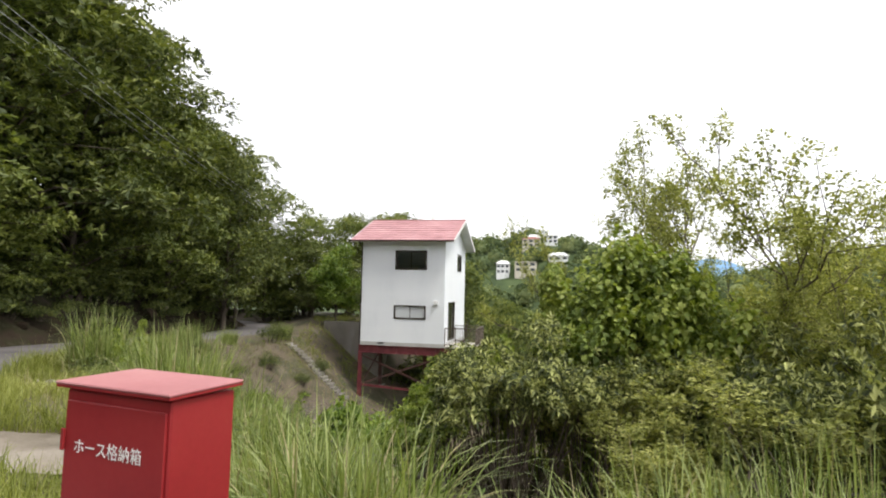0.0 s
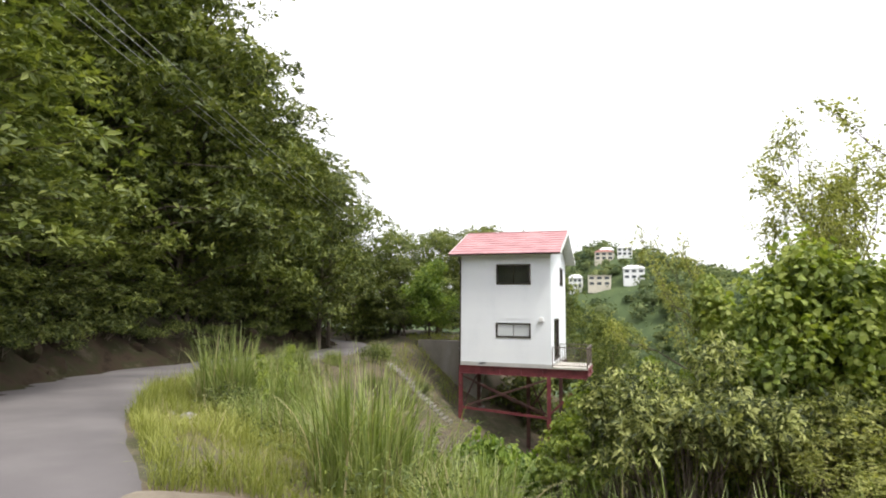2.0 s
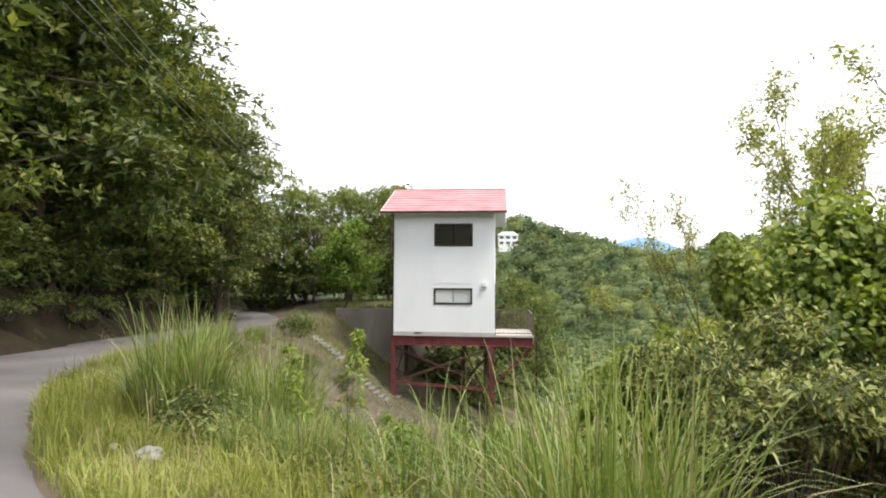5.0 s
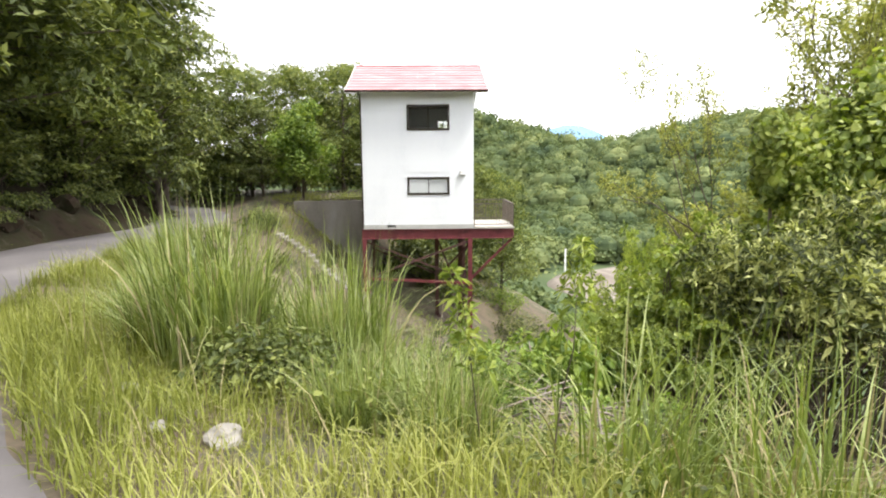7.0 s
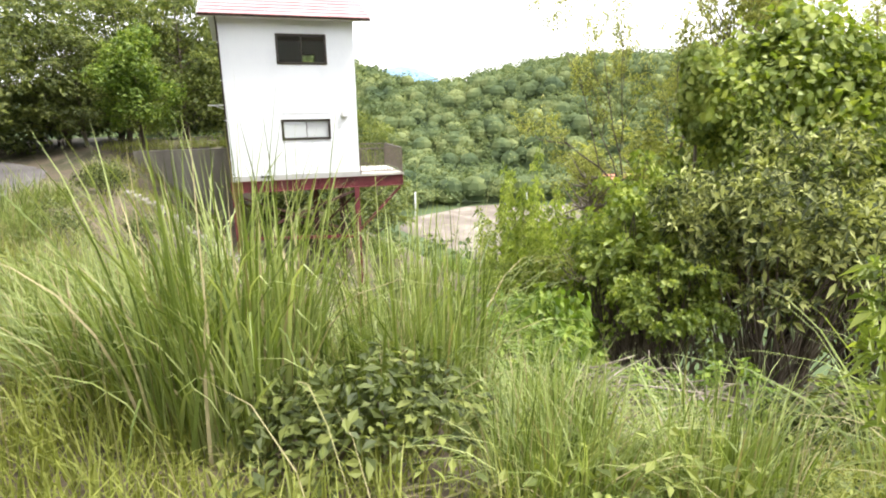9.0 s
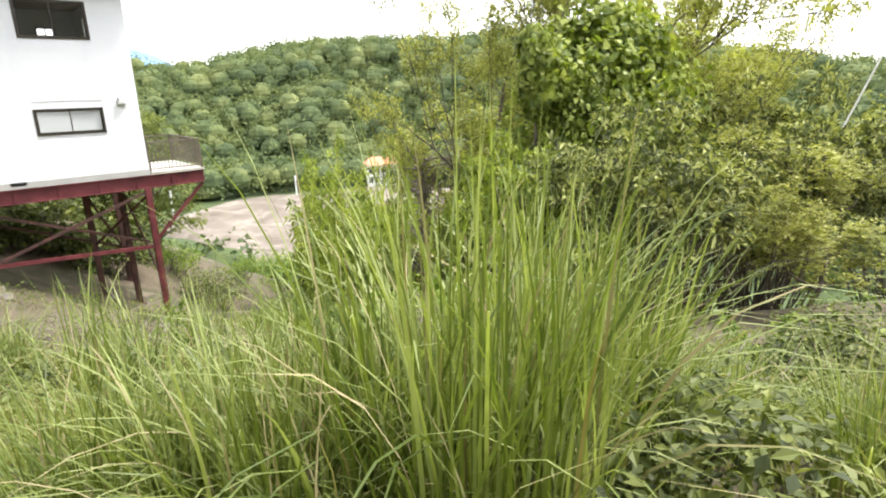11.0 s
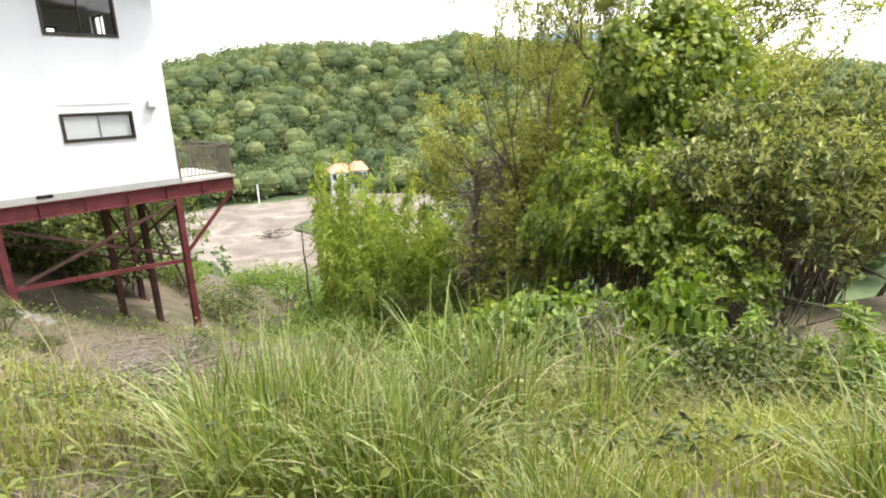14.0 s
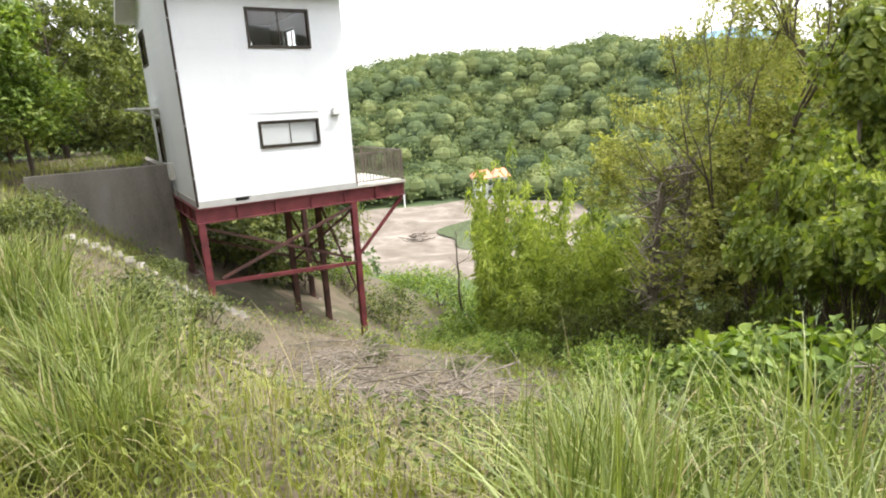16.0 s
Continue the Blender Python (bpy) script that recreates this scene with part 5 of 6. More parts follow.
for x, y, rz, s in ( (2.1, -18.95, 250, 0.5), (2.75, -19.2, 160, 0.5), (2.5, -18.1, 20, 0.55), (-0.95, -15.0, 33, 0.5), (-0.3, -16.9, 300, 0.55), (0.2, -17.4, 100, 0.72), (-2.7, -11.2, 250, 0.55), (-0.9, -15.9, 80, 0.36),
                   (8.9, -24.5, 110, 0.9), (8.2, -23.9, 190, 0.75), (1.45, -17.95, 15, 0.6), (12.2, -25.6, 80, 1.3), (11.6, -24.2, 222, 1.2), (-2.7, -12.3, 330, 0.5), (-0.6, -13.8, 50, 0.55),
                   (-3.2, -9.6, 140, 0.75), (-3.4, -6.6, 10, 0.5), (-3.6, -1.6, 20, 0.7), (-1.2, -14.4, 190, 0.6), (6.6, -21.6, 77, 0.7)):
    again(pampas, x, y, rz, s)
again(pampas, 5.25, -21.2, 20, 0.85, sz=1.22)
for x, y, rz, top in ((10.95, -24.3, 45, 1.95), (11.75, -24.3, 145, 2.0), (12.2, -23.6, 245, 2.05), (10.3, -23.9, 320, 1.35)):
    by_top(again(pampas, x, y), x, y, rz, 0.95, top, 1.55)
again(pampas, 1.8, -17.6, 70, 0.76, sz=1.14)

reed = clump("sparse_grass_clump", 52, 110, 1.75, 0.55, 0.024, M["blade_tall"], "loose tuft of long arching grass among dark weeds", 0.8, dry=0.2)
tagged(reed, group="loose grass tufts on the slope")
put(reed, 0.0, -14.7, 0, 0.75)
for x, y, rz, s in ((0.7, -14.2, 60, 0.8), (1.3, -14.9, 120, 0.7), (0.3, -13.4, 170, 0.7), (1.9, -13.6, 220, 0.75), (-0.9, -13.4, 280, 0.5), (2.6, -14.4, 20, 0.7), (2.3, -12.6, 330, 0.65), (-2.3, -11.4, 70, 0.5), (3.4, -15.9, 140, 0.7), (4.2, -19.4, 30, 0.95), (5.0, -19.6, 100, 0.9), (4.6, -20.2, 200, 0.8), (3.7, -19.8, 280, 0.7), (5.6, -20.4, 330, 0.85)):
    again(reed, x, y, rz, s)
for x, y, s in ((0.4, -7.2, 0.4), (1.9, -5.6, 0.45), (-0.5, -5.4, 0.4), (1.4, -8.6, 0.35), (2.9, -3.4, 0.45), (3.6, -6.4, 0.5), (0.3, -14.1, 0.5), (1.1, -13.7, 0.6), (-0.5, -14.5, 0.42), (1.8, -14.6, 0.5), (-2.4, -10.4, 0.6), (2.9, -13.0, 0.7), (-1.6, -8.8, 0.5)):
    again(low, x, y, 77 * x, s)


def carpet(name, seed, count, xr, yr, dlo, dhi, h, w, mat, label, lean=0.8, patch=0.0, pz=0.0):
    """Loose short grass over a stretch of the slope."""
    rng = np.random.default_rng(seed)
    x, y = rng.uniform(*xr, count * 3), rng.uniform(*yr, count * 3)
    d = off_road(x, y)
    dens = 0.5 + 0.5 * wave(x, y, 1.1, pz) + 0.35 * wave(x, y, 3.1, pz + 1)
    ok = (d > dlo) & (d < dhi) & (np.maximum(dens, 0.01 if patch < 0.1 else -1) > patch * rng.random(len(x)) * 1.6)
    ok &= ~((x > -0.6) & (x < 6.6) & (y > -1.0) & (y < 6)) & (((x - 5.1) / 1.3) ** 2 + ((y + 23.1) / 0.75) ** 2 > 1)
    if name not in ('dry_grass', 'grass_stalks'):
        ok &= ~((y > -13.2) & (y < -1) & (x > -2.6) & (x < 4.5) & (d > 1.8) & (rng.random(len(x)) < 0.65))
        ok &= (np.hypot((x - 1.7) / 2.9, (y + 4.8) / 4.0) > 0.6 + 0.9 * rng.random(len(x)) ** 2)
        ok &= (np.hypot((x - 0.7) / 3.0, (y + 9.0) / 3.8) > 0.45 + 0.9 * rng.random(len(x)))
        ok &= (np.hypot(x - 3.7, y + 17.5) > 0.3 + 0.8 * rng.random(len(x)))
    if name in ('grass', 'short_grass', 'slope_grass'):
        ok &= ~((y > -15.2) & (y < -9) & (d > 2.6) & (rng.random(len(x)) < 0.35))
    if name != 'dry_grass':
        ok &= ~((x > 6.2) & (y > -16) & (y < -8)) & (np.hypot((x + 0.2) / 2.2, (y + 8.6) / 3.2) > 0.55 + 0.6 * rng.random(len(x)))
    x, y = x[ok][:count], y[ok][:count]
    P = np.stack([x, y, ground_z(x, y) - 0.03], 1)
    k = len(x)
    tuft = 0.75 + 0.45 * wave(x, y, 2.3, pz + 2)
    V, F = blade_arrays(rng, P, h * rng.uniform(0.4, 1.2, k) * np.clip(tuft, 0.3, 1.3), w * rng.uniform(0.6, 1.4, k), np.abs(rng.normal(lean * 0.6, lean * 0.4, k)), 3)
    ob = mesh_ob(name, V, F, mat)
    return tagged(ob, label, "grass", kind="stuff")


def weeds(name, seed, count, xr, yr, dlo, dhi, top, leaf, mat, label, aspect=0.5, pz=0.0):
    """Loose broad-leaved weeds close over the ground."""
    rng = np.random.default_rng(seed)
    x, y = rng.uniform(*xr, count * 3), rng.uniform(*yr, count * 3)
    d = off_road(x, y)
    dens = 0.5 + 0.5 * wave(x, y, 0.9, pz) + 0.4 * wave(x, y, 2.7, pz + 1)
    ok = (d > dlo) & (d < dhi) & (dens > 1.1 * rng.random(len(x))) & (np.hypot((x - 1.4) / 3.2, (y + 6.5) / 5.5) > 0.4 + 0.8 * rng.random(len(x))) & ~((x > -0.6) & (x < 6.6) & (y > -0.5) & (y < 6))
    ok &= ~((x > 6.2) & (y > -16) & (y < -8)) & (np.hypot((x + 0.2) / 2.2, (y + 8.6) / 3.2) > 0.55 + 0.6 * rng.random(len(x)))
    x, y, dens = x[ok][:count], y[ok][:count], dens[ok][:count]
    C = np.stack([x, y, ground_z(x, y) + top * np.clip(dens, 0.1, 1.3) * rng.random(len(x)) ** 0.6], 1)
    N = rng.normal(0, 0.45, C.shape) + np.array([0, 0, 1.0])
    N /= np.linalg.norm(N, axis=1)[:, None]
    V, F = leaf_arrays(rng, C, N, leaf, aspect)
    return tagged(mesh_ob(name, V, F, mat), label, "weeds", kind="stuff")


carpet("grass", 61, 86000, (-6, 13), (-29, -9), 0.1, 5.2, 0.5, 0.0105, M["blade"], "green verge grass spilling down the bank", patch=0.3)
carpet("short_grass", 67, 30000, (-6, 12), (-28, -11), 0.05, 3.2, 0.24, 0.010, M["blade"], "short dense grass at the edge of the lane", patch=0.0, pz=7.0)
carpet("dry_grass", 62, 7000, (-6, 12), (-28, -14), 0.4, 6, 0.42, 0.009, M["blade_dry"], "dry straw-coloured grass among the green", patch=0.9, pz=3.0)
carpet("grass_stalks", 69, 1500, (-4, 9), (-24, -11), 0.5, 5, 1.0, 0.008, M["blade_dry"], "long pale straw stalks bent over in the grass", patch=0.5, pz=6.0, lean=0.95)
carpet("dry_grass", 68, 24000, (-3.4, 6), (-14, -1), 0.8, 8, 0.3, 0.010, M["blade_dead"], "dead flattened grass and litter on the bare slope", patch=0.3, pz=2.0, lean=1.4)
carpet("slope_grass", 63, 26000, (-5.2, 14), (-16, 10), 2.0, 15, 0.5, 0.018, M["blade"], "coarse weeds on the slope below the house", patch=0.8, pz=5.0)
carpet("bank_grass", 64, 7000, (-13, 12), (-30, 20), -3.7, -2.75, 0.28, 0.012, M["blade"], "grass along the foot of the bank", patch=0.8, pz=1.0)
weeds("low_weeds", 65, 42000, (-5.5, 14), (-28, 2), 1.3, 13, 0.5, 0.065, M["leaf_mid"], "low leafy weeds covering the slope")
weeds("dark_weeds", 70, 20000, (-2.8, 7), (-21.5, -9), 2.3, 9, 0.36, 0.065, M["leaf_dark"], "dark leafy weeds between the grass tufts", pz=2.5)
weeds("bright_weeds", 66, 12000, (-5.5, 18), (-24, 8), 4.5, 18, 0.7, 0.11, M["leaf_bright"], "bright green leafy weeds down the slope", pz=4.0)


# ---- far woods: crowns of many leaf tufts on the opposite hillsides ----
HILL_HOUSES = ((9, 240), (-17, 244), (-6, 241), (-5, 268), (5, 266), (-4, 276))


def far_woods(name, seed, count, rlo, rhi, azlo, azhi, cr, tufts, tsize, label):
    rng = np.random.default_rng(seed)
    r = np.sqrt(rng.uniform(rlo ** 2, rhi ** 2, count))
    az = np.radians(rng.uniform(azlo, azhi, count))
    x, y = r * np.sin(az), r * np.cos(az) - 18
    keep = (off_road(x, y) > 24) & (((x - 46) / 30) ** 2 + ((y - 62) / 28) ** 2 > 1.0)
    for hx, hy in HILL_HOUSES:
        keep &= ~((np.abs(x - hx) < 8) & (y > hy - 13) & (y < hy + 5))
    x, y = x[keep], y[keep]
    z = ground_z(x, y)
    k = len(x)
    R = cr * (0.42 + 0.85 * rng.random(k) ** 1.6)
    # an added solid dome in each crown, leaf-coloured, so its gaps read as shade
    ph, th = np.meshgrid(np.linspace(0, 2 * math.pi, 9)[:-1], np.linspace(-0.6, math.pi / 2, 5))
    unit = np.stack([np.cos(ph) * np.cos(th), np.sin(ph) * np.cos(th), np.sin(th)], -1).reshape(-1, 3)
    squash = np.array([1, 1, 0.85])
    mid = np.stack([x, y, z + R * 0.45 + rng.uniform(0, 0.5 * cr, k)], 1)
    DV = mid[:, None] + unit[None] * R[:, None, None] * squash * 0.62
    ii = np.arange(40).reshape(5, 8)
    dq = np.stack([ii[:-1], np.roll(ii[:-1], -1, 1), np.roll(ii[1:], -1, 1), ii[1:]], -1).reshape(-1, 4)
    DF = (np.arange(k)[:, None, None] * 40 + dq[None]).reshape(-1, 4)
    # leaf tufts over the billowing crowns, where no neighbour's crown covers them
    u = rand_unit(rng, k * tufts)
    u[:, 2] = np.where(u[:, 2] < -0.4, -u[:, 2], u[:, 2])
    own = np.repeat(np.arange(k), tufts)
    pa, pb = rng.uniform(0, 6.3, (2, k))
    bill = 1 + 0.26 * np.sin(5 * u[:, 0] + pa[own]) * np.sin(5 * u[:, 1] + pb[own]) + 0.07 * np.sin(9 * u[:, 2] + 6 * u[:, 0] + pb[own])
    C = mid[own] + u * squash * (R[own] * bill * rng.uniform(0.74, 1.1, len(u)))[:, None]
    gap = np.hypot(x[:, None] - x[None], y[:, None] - y[None]) + 1e6 * np.eye(k)
    seen = np.ones(len(C), bool)
    for q in np.argsort(gap, axis=1)[:, :14].T:
        w = q[own]
        seen &= np.linalg.norm((C - mid[w]) / squash, axis=1) > 0.86 * R[w]
    C, u = C[seen], u[seen]
    N = u + rng.normal(0, 0.55, u.shape) + np.array([0, 0, 0.2])
    N /= np.linalg.norm(N, axis=1)[:, None]
    # loose foliage between the crowns
    g = k * 9
    fx, fy = np.repeat(x, 9) + rng.normal(0, cr * 1.1, g), np.repeat(y, 9) + rng.normal(0, cr * 1.1, g)
    FC = np.stack([fx, fy, ground_z(fx, fy) + cr * rng.uniform(0.2, 0.9, g)], 1)
    FN = rng.normal(0, 0.5, FC.shape) + np.array([0, -0.4, 1.0])
    FN /= np.linalg.norm(FN, axis=1)[:, None]
    C, N = np.concatenate([C, FC]), np.concatenate([N, FN])
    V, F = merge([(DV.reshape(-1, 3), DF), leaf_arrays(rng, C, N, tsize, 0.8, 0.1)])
    return tagged(mesh_ob(name, V, F, M["leaf_far"]), label, "woodland", kind="stuff")


far_woods("hillside_woods", 71, 3000, 116, 232, 6, 88, 4.0, 110, 0.72, "dense green broadleaf woods covering the opposite hillside")
far_woods("distant_woods", 72, 520, 180, 345, -14, 14, 4.6, 70, 1.5, "green woods on the distant hill")
far_woods("valley_woods", 73, 160, 60, 122, 46, 85, 3.8, 130, 0.8, "trees on the valley floor")

far_woods("valley_woods", 74, 150, 56, 122, 3, 20, 3.8, 110, 0.8, "trees on the valley floor")

# distant mountains, with the blue of the air's haze put into their colour
for cx, cy, h, w, d in ((363, 1500, 121, 150, 180), (560, 1500, 60, 320, 200), (830, 470, 105, 190, 120)):
    n = 40
    us, vs = np.meshgrid(np.linspace(-2.4, 2.4, n), np.linspace(-2.4, 2.4, n))
    H = h * np.exp(-(us ** 2 + vs ** 2) * 0.7) * (1 + 0.08 * wave(us, vs, 4.0)) - 18
    ix = np.arange(n * n).reshape(n, n)
    mt = mesh_ob("mountain", np.stack([cx + us * w, cy + vs * d, H], -1).reshape(-1, 3), np.stack([ix[:-1, :-1], ix[:-1, 1:], ix[1:, 1:], ix[1:, :-1]], -1).reshape(-1, 4), M["mountain"], smooth=True)
    tagged(mt, "hazy blue mountain on the horizon", "mountain", kind="structure")

# ---- valley floor: pond at low water with muddy shore ----


def disc(name, cx, cy, rx, ry, zf, mat, label, cat, seed, rings=14):
    a = np.linspace(0, 2 * math.pi, 90, endpoint=False)
    rad = 1 + 0.10 * np.sin(3 * a + seed) + 0.05 * np.sin(7 * a + 2 * seed)
    r = np.linspace(0.01, 1, rings)[:, None]
    X, Y = cx + rx * r * rad * np.cos(a), cy + ry * r * rad * np.sin(a)
    ix = np.arange(rings * 90).reshape(rings, 90)
    F = np.stack([ix[:-1], np.roll(ix[:-1], -1, 1), np.roll(ix[1:], -1, 1), ix[1:]], -1).reshape(-1, 4)[:, ::-1]
    return tagged(mesh_ob(name, np.stack([X, Y, zf(X, Y, r * np.ones_like(X))], -1).reshape(-1, 3), F, mat, smooth=True), label, cat, kind="structure")


disc("mud_shore", 48, 60, 27, 26, lambda X, Y, r: -18.05 + 0.8 * r ** 3 - 2.0 * smooth01((r - 0.95) / 0.05) + 0.08 * wave(X, Y, 0.5), M["mud"], "bare pale brown mud shore of a half-dry pond", "mud shore", 1.0)
disc("pond_water", 59, 50, 18, 13, lambda X, Y, r: -17.86 + 0 * r, M["pond"], "murky green pond water", "water", 2.0)


def sticks(name, seed, count, L, spread, rad, mat, label, cat, flat=0.2, h=0.3):
    """A loose heap of sticks, each its own part."""
    rng = np.random.default_rng(seed)
    t = tagged(new(name), label, cat)
    for _ in range(count):
        c = np.array([rng.normal(0, spread), rng.normal(0, spread), rng.uniform(0.0, h)])
        az, l = rng.uniform(0, math.pi), L * rng.uniform(0.4, 1.2)
        dv = np.array([math.cos(az), math.sin(az), rng.normal(0, flat)]) * l / 2
        bend = rng.normal(0, 0.06 * l, 3)
        r = rad * rng.uniform(0.4, 1.3)
        tube("stick", [c - dv, c - dv * 0.3 + bend, c + dv * 0.4 + bend, c + dv], [r, r * 0.9, r * 0.7, r * 0.35], mat, t, sides=5)
    return t


wreck = sticks("timber_wreck", 81, 26, 3.6, 0.8, 0.09, M["deadwood"], "collapsed timber raft lying on the mud", "wreck", h=0.8)
wreck.location = (40.0, 57.0, -17.85)
pile = sticks("brush_pile", 82, 46, 1.4, 0.45, 0.013, M["deadwood"], "heap of cut dead branches on the slope", "brush pile", h=0.3)
put(pile, 3.5, -17.7)
for x, y, rz, s in ((4.3, -14.8, 70, 1.0), (3.7, -16.1, 130, 0.9), (1.0, -9.0, 200, 1.1), (0.0, -6.6, 20, 1.0), (5.6, -15.6, 300, 1.0), (-0.6, -9.6, 40, 0.8), (0.5, -10.5, 95, 0.9), (1.9, -9.4, 160, 1.0), (0.1, -8.0, 250, 0.8), (-0.9, -11.2, 310, 0.6), (2.6, -7.6, 15, 1.0), (1.2, -6.0, 110, 0.9)):
    again(pile, x, y, rz, s)
# single fallen poles
for k, (x, y, rz, L, r) in enumerate(((4.7, -14.6, -38, 2.6, 0.035), (4.9, -14.3, -42, 2.2, 0.03), (1.4, -8.0, 12, 2.6, 0.04), (-0.2, -7.6, -25, 2.4, 0.03), (4.2, -17.2, 15, 1.8, 0.04), (2.2, -5.0, 40, 2.2, 0.035), (-0.9, -9.6, 8, 1.6, 0.022), (3.3, -16.9, -20, 1.6, 0.03), (3.9, -17.3, 30, 1.3, 0.026))):
    u = np.array([math.cos(radians(rz)), math.sin(radians(rz))])
    pts = []
    for f in (-0.5, -0.2, 0.15, 0.5):
        px, py = x + u[0] * L * f, y + u[1] * L * f + 0.05 * math.sin(9 * f + k)
        pts.append((px, py, float(ground_z(px, py)) + r + 0.08))
    tagged(tube("fallen_pole", pts, [r, r, r * 0.8, r * 0.5], M["deadwood"], sides=7), "bleached dead pole lying on the slope", "branch")


for foot, head in (((3.84, -13.75, -0.80), (4.05, -15.6, -1.22)), ((3.98, -13.9, -0.86), (4.3, -15.5, -1.3))):
    foot, head = np.array(foot), np.array(head)
    tagged(tube("leaning_stick", [foot, foot + (head - foot) * 0.4 + np.array([0.03, 0, 0.02]), head], [0.016, 0.02, 0.024], M["deadwood"], sides=7), "bleached pale stick leaning out of the vines", "branch")


def tangle(name, seed, count, r, h, label):
    """A knot of dead vine stems looped round one another."""
    rng = np.random.default_rng(seed)
    t = tagged(new(name), label, "dead vines")
    for _ in range(count):
        a = rng.uniform(0, 2 * math.pi) + np.linspace(0, rng.uniform(1.5, 4.0), 9)
        rr = r * rng.uniform(0.3, 1.0)
        z = np.linspace(h * rng.uniform(0.0, 0.5), h * rng.uniform(0.3, 1.0), 9) + 0.12 * np.sin(2 * a)
        pts = np.stack([rr * np.cos(a), rr * np.sin(a), z], 1) + rng.normal(0, 0.03, (9, 3))
        q = rng.uniform(0.005, 0.014)
        tube("vine_stem", pts, [q] * 9, M["deadwood"], t, sides=5)
    return t


knot = tangle("dead_vine_tangle", 84, 44, 0.36, 1.15, "knotted brown dead vine stems over an old stump")
put(knot, 4.1, -13.45)
again(knot, 2.35, -13.1, 80, 1.1, sz=0.45)
again(pile, 2.3, -13.0, 40, 0.7)
tagged(tube("leaning_pole", [(17.47, -13.85, -2.88), (18.77, -15.61, 3.52)], [0.035, 0.022], M["white_trim"], sides=8), "thin pale pole leaning out of the thicket", "pole")


def dead_tree(name, seed, H, r, twigs, label, mat):
    rng = np.random.default_rng(seed)
    t = tagged(new(name), label, "dead tree")
    zs = np.linspace(0, 1, 8)
    sp = np.stack([0.25 * np.cumsum(rng.normal(0, 0.3, 8)), 0.25 * np.cumsum(rng.normal(0, 0.3, 8)), zs * H - 0.2], 1)
    tube("trunk", sp, r * (1 - 0.75 * zs), mat, t, sides=7)
    ps = []
    for _ in range(twigs):
        f = rng.uniform(0.2, 1.0) * 7
        p = np.array([np.interp(f, range(8), sp[:, j]) for j in range(3)])
        az, l = rng.uniform(0, 2 * math.pi), H * rng.uniform(0.08, 0.3)
        e = p + np.array([math.cos(az) * l * 0.6, math.sin(az) * l * 0.6, l * rng.uniform(-0.5, 0.9)])
        ps.append(tube_arrays([p, (p + e) / 2 + rng.normal(0, 0.06, 3), e], [r * 0.22, r * 0.15, 0.004], 4))
    V, F = merge(ps)
    mesh_ob("branch_spray", V, F, mat, t, "", True)
    return t


put(dead_tree("dead_tree", 91, 5.6, 0.09, 14, "thin dead forked tree standing on the slope", M["bark"]), 13.4, 7.8)
put(dead_tree("dead_tree", 92, 6.4, 0.16, 170, "dead trunk wrapped in dry brown vines", M["deadwood"]), 10.8, -6.2)
put(dead_tree("dead_tree", 93, 6.8, 0.13, 150, "dead trunk tangled with dry climbers", M["deadwood"]), 12.2, -6.0)

# pale stones on the verge
for k, (x, y, s) in enumerate(((1.41, -19.57, 0.105), (0.95, -19.41, 0.05), (0.4, -18.7, 0.06))):
    bm = bmesh.new()
    bmesh.ops.create_icosphere(bm, subdivisions=3, radius=s)
    for v in bm.verts:
        v.co *= 1 + 0.5 * noise.noise(v.co * 1.1 / s + Vector((k * 3, 0, 0))) + 0.12 * noise.noise(v.co * 18)
        v.co.z *= 0.7
    st = part("stone", bm, M["pale_rock"], None)
    st.location = (x, y, float(ground_z(x, y)) + s * 0.15)
    tagged(st, "pale rough stone lying in the verge grass", "stone")

# ---- far houses ----
def far_house(name, x, y, z, w, d, h, wall, roofm, label, rz=0.0, roof_h=1.6, cols=3, rows=2):
    t = tagged(new(name), label, "house")
    box("wall", -w / 2, -d / 2, -3, w / 2, d / 2, h, wall, t)
    bm = bmesh.new()
    p = [(-w / 2 - 0.4, -d / 2 - 0.4, h), (w / 2 + 0.4, -d / 2 - 0.4, h), (w / 2 + 0.4, d / 2 + 0.4, h), (-w / 2 - 0.4, d / 2 + 0.4, h), (-w * 0.28, 0, h + roof_h), (w * 0.28, 0, h + roof_h)]
    vs = [bm.verts.new(q) for q in p]
    for f in ((0, 1, 5, 4), (2, 3, 4, 5), (1, 2, 5), (3, 0, 4), (3, 2, 1, 0)):
        bm.faces.new([vs[i] for i in f])
    part("roof", bm, roofm, t)
    for i in range(cols):
        for j in range(rows):
            cx, cz = -w / 2 + w * (i + 0.5) / cols, h * (j + 0.5) / rows
            wd = box("window", cx - w * 0.1, -d / 2 - 0.05, cz - 0.6, cx + w * 0.1, -d / 2 - 0.01, cz + 0.6, M["far_window"], t)
    t.matrix_basis = pose(x, y, float(ground_z(x, y)) + 0.5 if z is None else z, 0, 0, rz)
    return t


far_house("hill_house", 9, 240, None, 9, 7, 5, M["far_white"], M["far_white"], "white villa among trees on the distant hill")
far_house("hill_house", -17, 244, None, 6, 6, 5, M["far_white"], M["far_white"], "small white house on the distant hill")
far_house("hill_house", -6, 241, None, 10, 7, 5, M["far_beige"], M["far_beige"], "flat beige block of a house on the distant hill", roof_h=0.3)
far_house("hill_house", -5, 268, None, 9, 7, 4, M["far_beige"], M["far_roof"], "brown house with red-brown roof on the hilltop")
far_house("hill_house", 5, 266, None, 7, 6, 4, M["far_white"], M["far_white"], "white house near the hilltop")
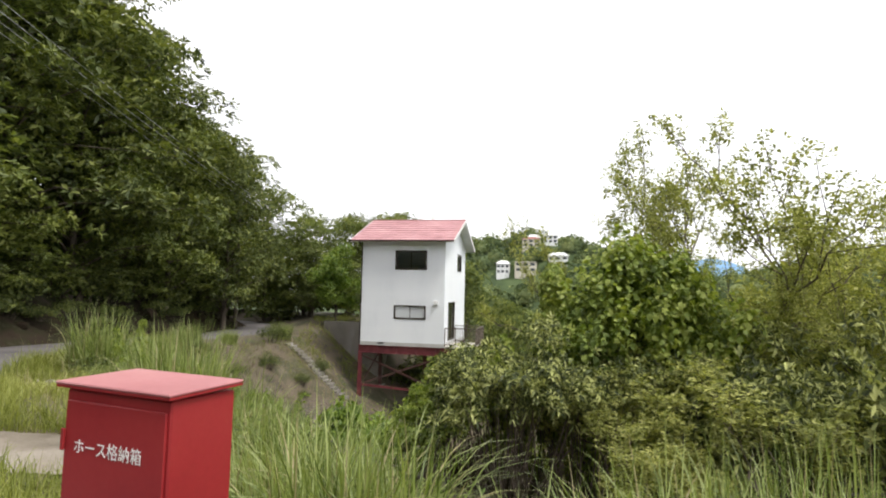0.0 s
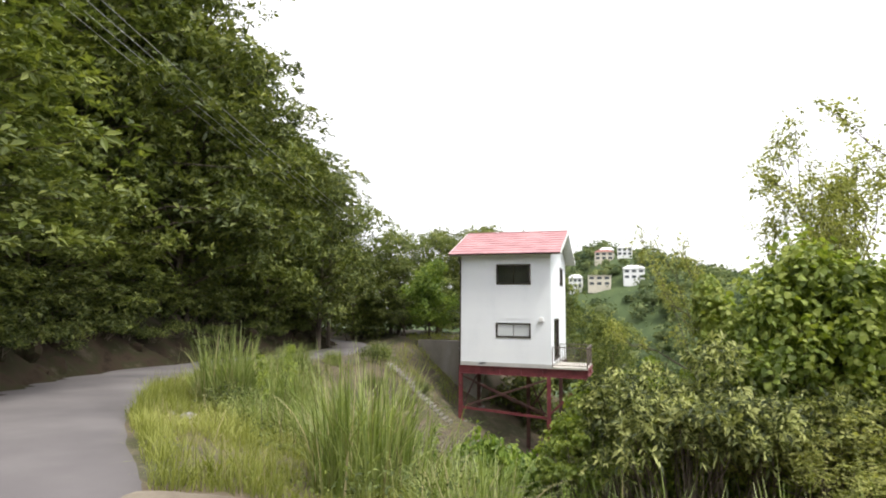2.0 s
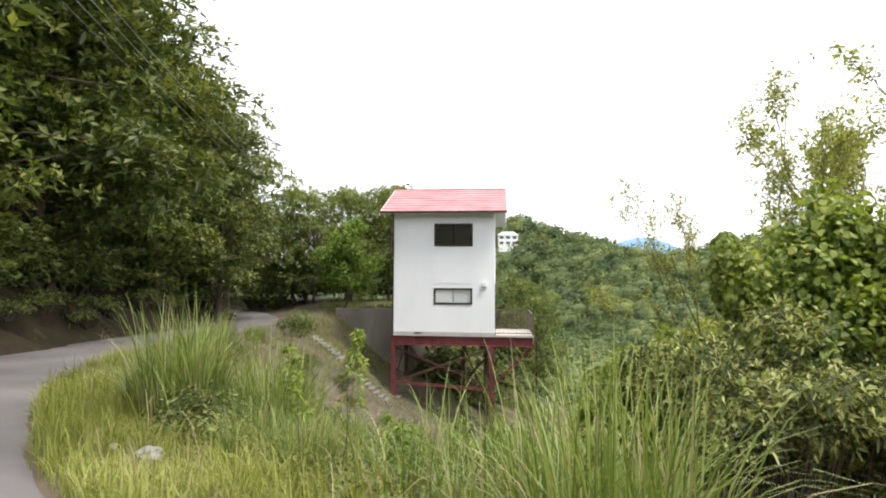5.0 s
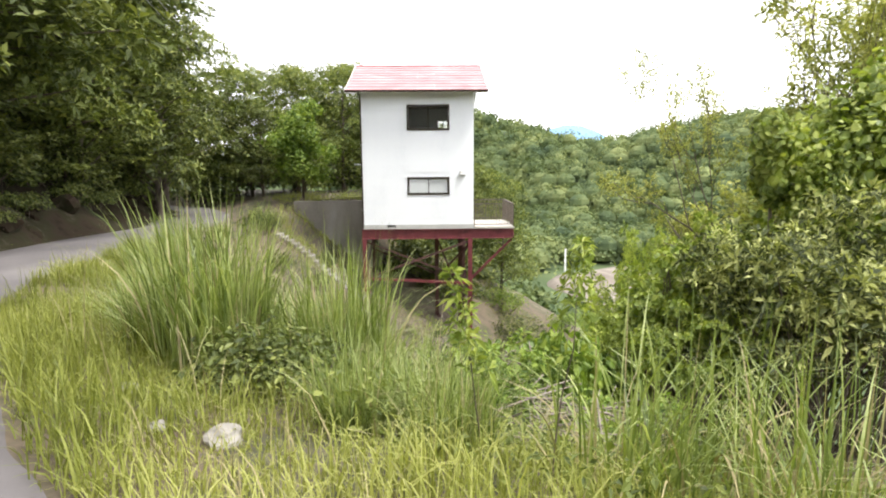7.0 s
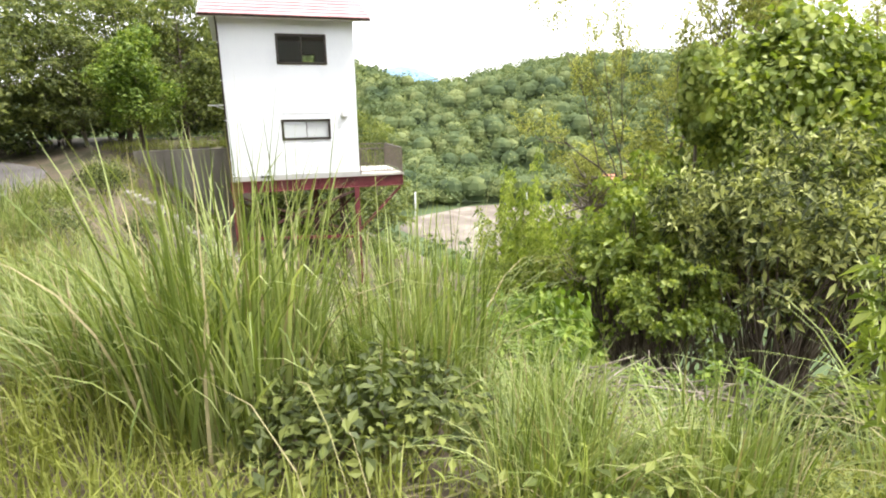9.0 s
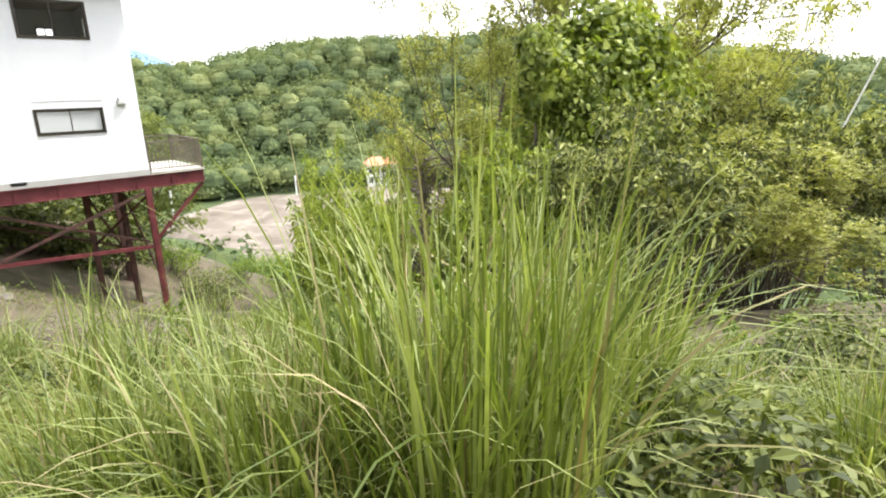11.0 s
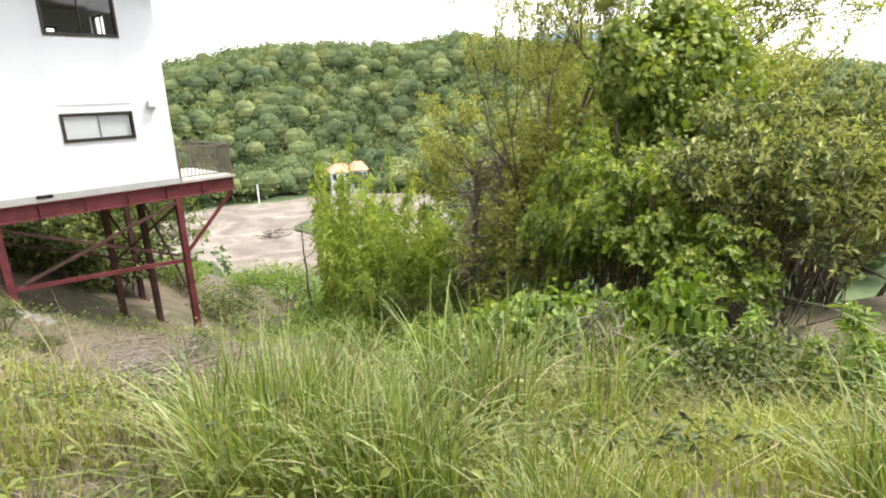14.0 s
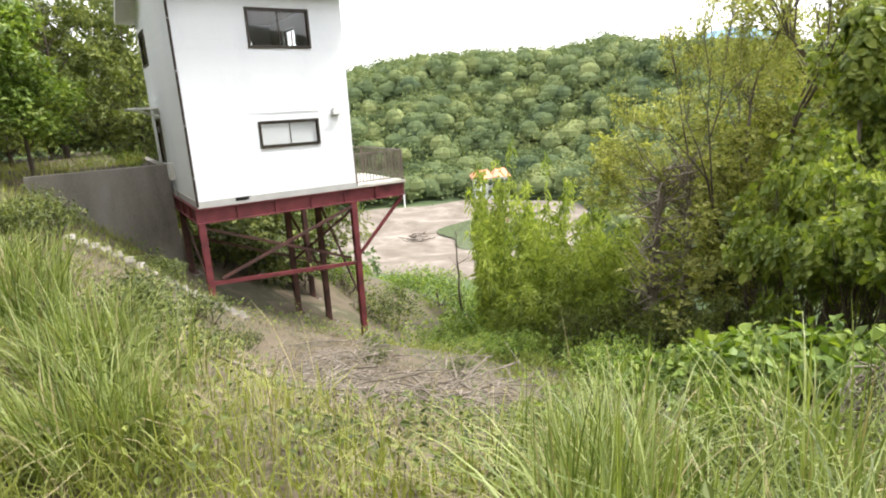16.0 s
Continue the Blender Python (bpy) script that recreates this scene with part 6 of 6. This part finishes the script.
far_house("hill_house", -4, 276, None, 7, 6, 4, M["far_white"], M["far_white"], "white house on the hilltop")
far_house("pond_house", 71.5, 82, -17.8, 4.2, 5, 4.2, M["far_white"], M["orange_roof"], "white house with orange tiled roof on the pond shore", -30, 1.5)
far_house("pond_house", 74.6, 79.6, -17.8, 3.2, 5, 4.4, M["far_white"], M["orange_roof"], "white gabled wing with orange roof on the pond shore", -30, 1.6)

# ---- utility line along the wood ----
upole = tagged(new("utility_pole"), "weathered utility pole half hidden in the trees", "utility pole")
gz = float(ground_z(-9.4, 3.4))
tube("pole", [(-9.4, 3.4, gz - 0.3), (-9.4, 3.4, 8.2)], [0.13, 0.09], M["bark"], upole, sides=12)
box("crossarm", -9.5, 3.26, 7.45, -7.4, 3.34, 7.54, M["bark"], upole)
for k in range(4):
    tube("insulator", [(-7.5 - 0.4 * k, 3.3, 7.54), (-7.5 - 0.4 * k, 3.3, 7.62), (-7.5 - 0.4 * k, 3.3, 7.7)], [0.03, 0.05, 0.025], M["white_trim"], upole)
for k in range(4):
    p0, p1 = np.array([-7.5 - 0.4 * k, 3.3, 7.66]), np.array([-3.2 - 0.25 * k, -28, 12.5 - 0.14 * k])
    pts = [p0 + (p1 - p0) * f - np.array([0, 0, 1.6 * f * (1 - f)]) for f in np.linspace(0, 1, 24)]
    tagged(tube("power_cable", pts, [0.012] * 24, M["wire"], sides=5), "thin dark overhead power cable", "cable")

# gravel shoulder between lane and verge
gr = disc("gravel_shoulder", 5.0, -23.15, 1.25, 0.7, lambda X, Y, r: ground_z(X, Y) + 0.035 - 0.05 * smooth01((r - 0.8) / 0.2), M["gravel_dirt"], "pale sandy gravel shoulder beside the lane", "shoulder", 0.5)

# shore post
tagged(tube("shore_post", [(53.0, 84.0, -18.0), (53.0, 84.0, -14.2)], [0.16, 0.14], M["far_white"], sides=10), "white post standing on the pond shore", "post")

tagged(tube("shore_post", [(27.9, 79.8, -18.6), (27.9, 79.8, -13.2)], [0.2, 0.16], M["far_white"], sides=10), "tall white post on the valley floor", "post")

# rough stones of the cutting beside the lane
cutting = tagged(new("rock_cutting"), "low dark broken rock face beside the lane", "rock face")
stones = []
for k in range(5):
    bm = bmesh.new()
    bmesh.ops.create_icosphere(bm, subdivisions=2, radius=0.5)
    for v in bm.verts:
        q = v.co.copy()
        v.co *= 1 + 0.45 * noise.noise(q * 2.2 + Vector((k * 7, 0, 0))) + 0.2 * noise.noise(q * 6 + Vector((0, k * 5, 0)))
    me = bpy.data.meshes.new("rock")
    bm.to_mesh(me)
    bm.free()
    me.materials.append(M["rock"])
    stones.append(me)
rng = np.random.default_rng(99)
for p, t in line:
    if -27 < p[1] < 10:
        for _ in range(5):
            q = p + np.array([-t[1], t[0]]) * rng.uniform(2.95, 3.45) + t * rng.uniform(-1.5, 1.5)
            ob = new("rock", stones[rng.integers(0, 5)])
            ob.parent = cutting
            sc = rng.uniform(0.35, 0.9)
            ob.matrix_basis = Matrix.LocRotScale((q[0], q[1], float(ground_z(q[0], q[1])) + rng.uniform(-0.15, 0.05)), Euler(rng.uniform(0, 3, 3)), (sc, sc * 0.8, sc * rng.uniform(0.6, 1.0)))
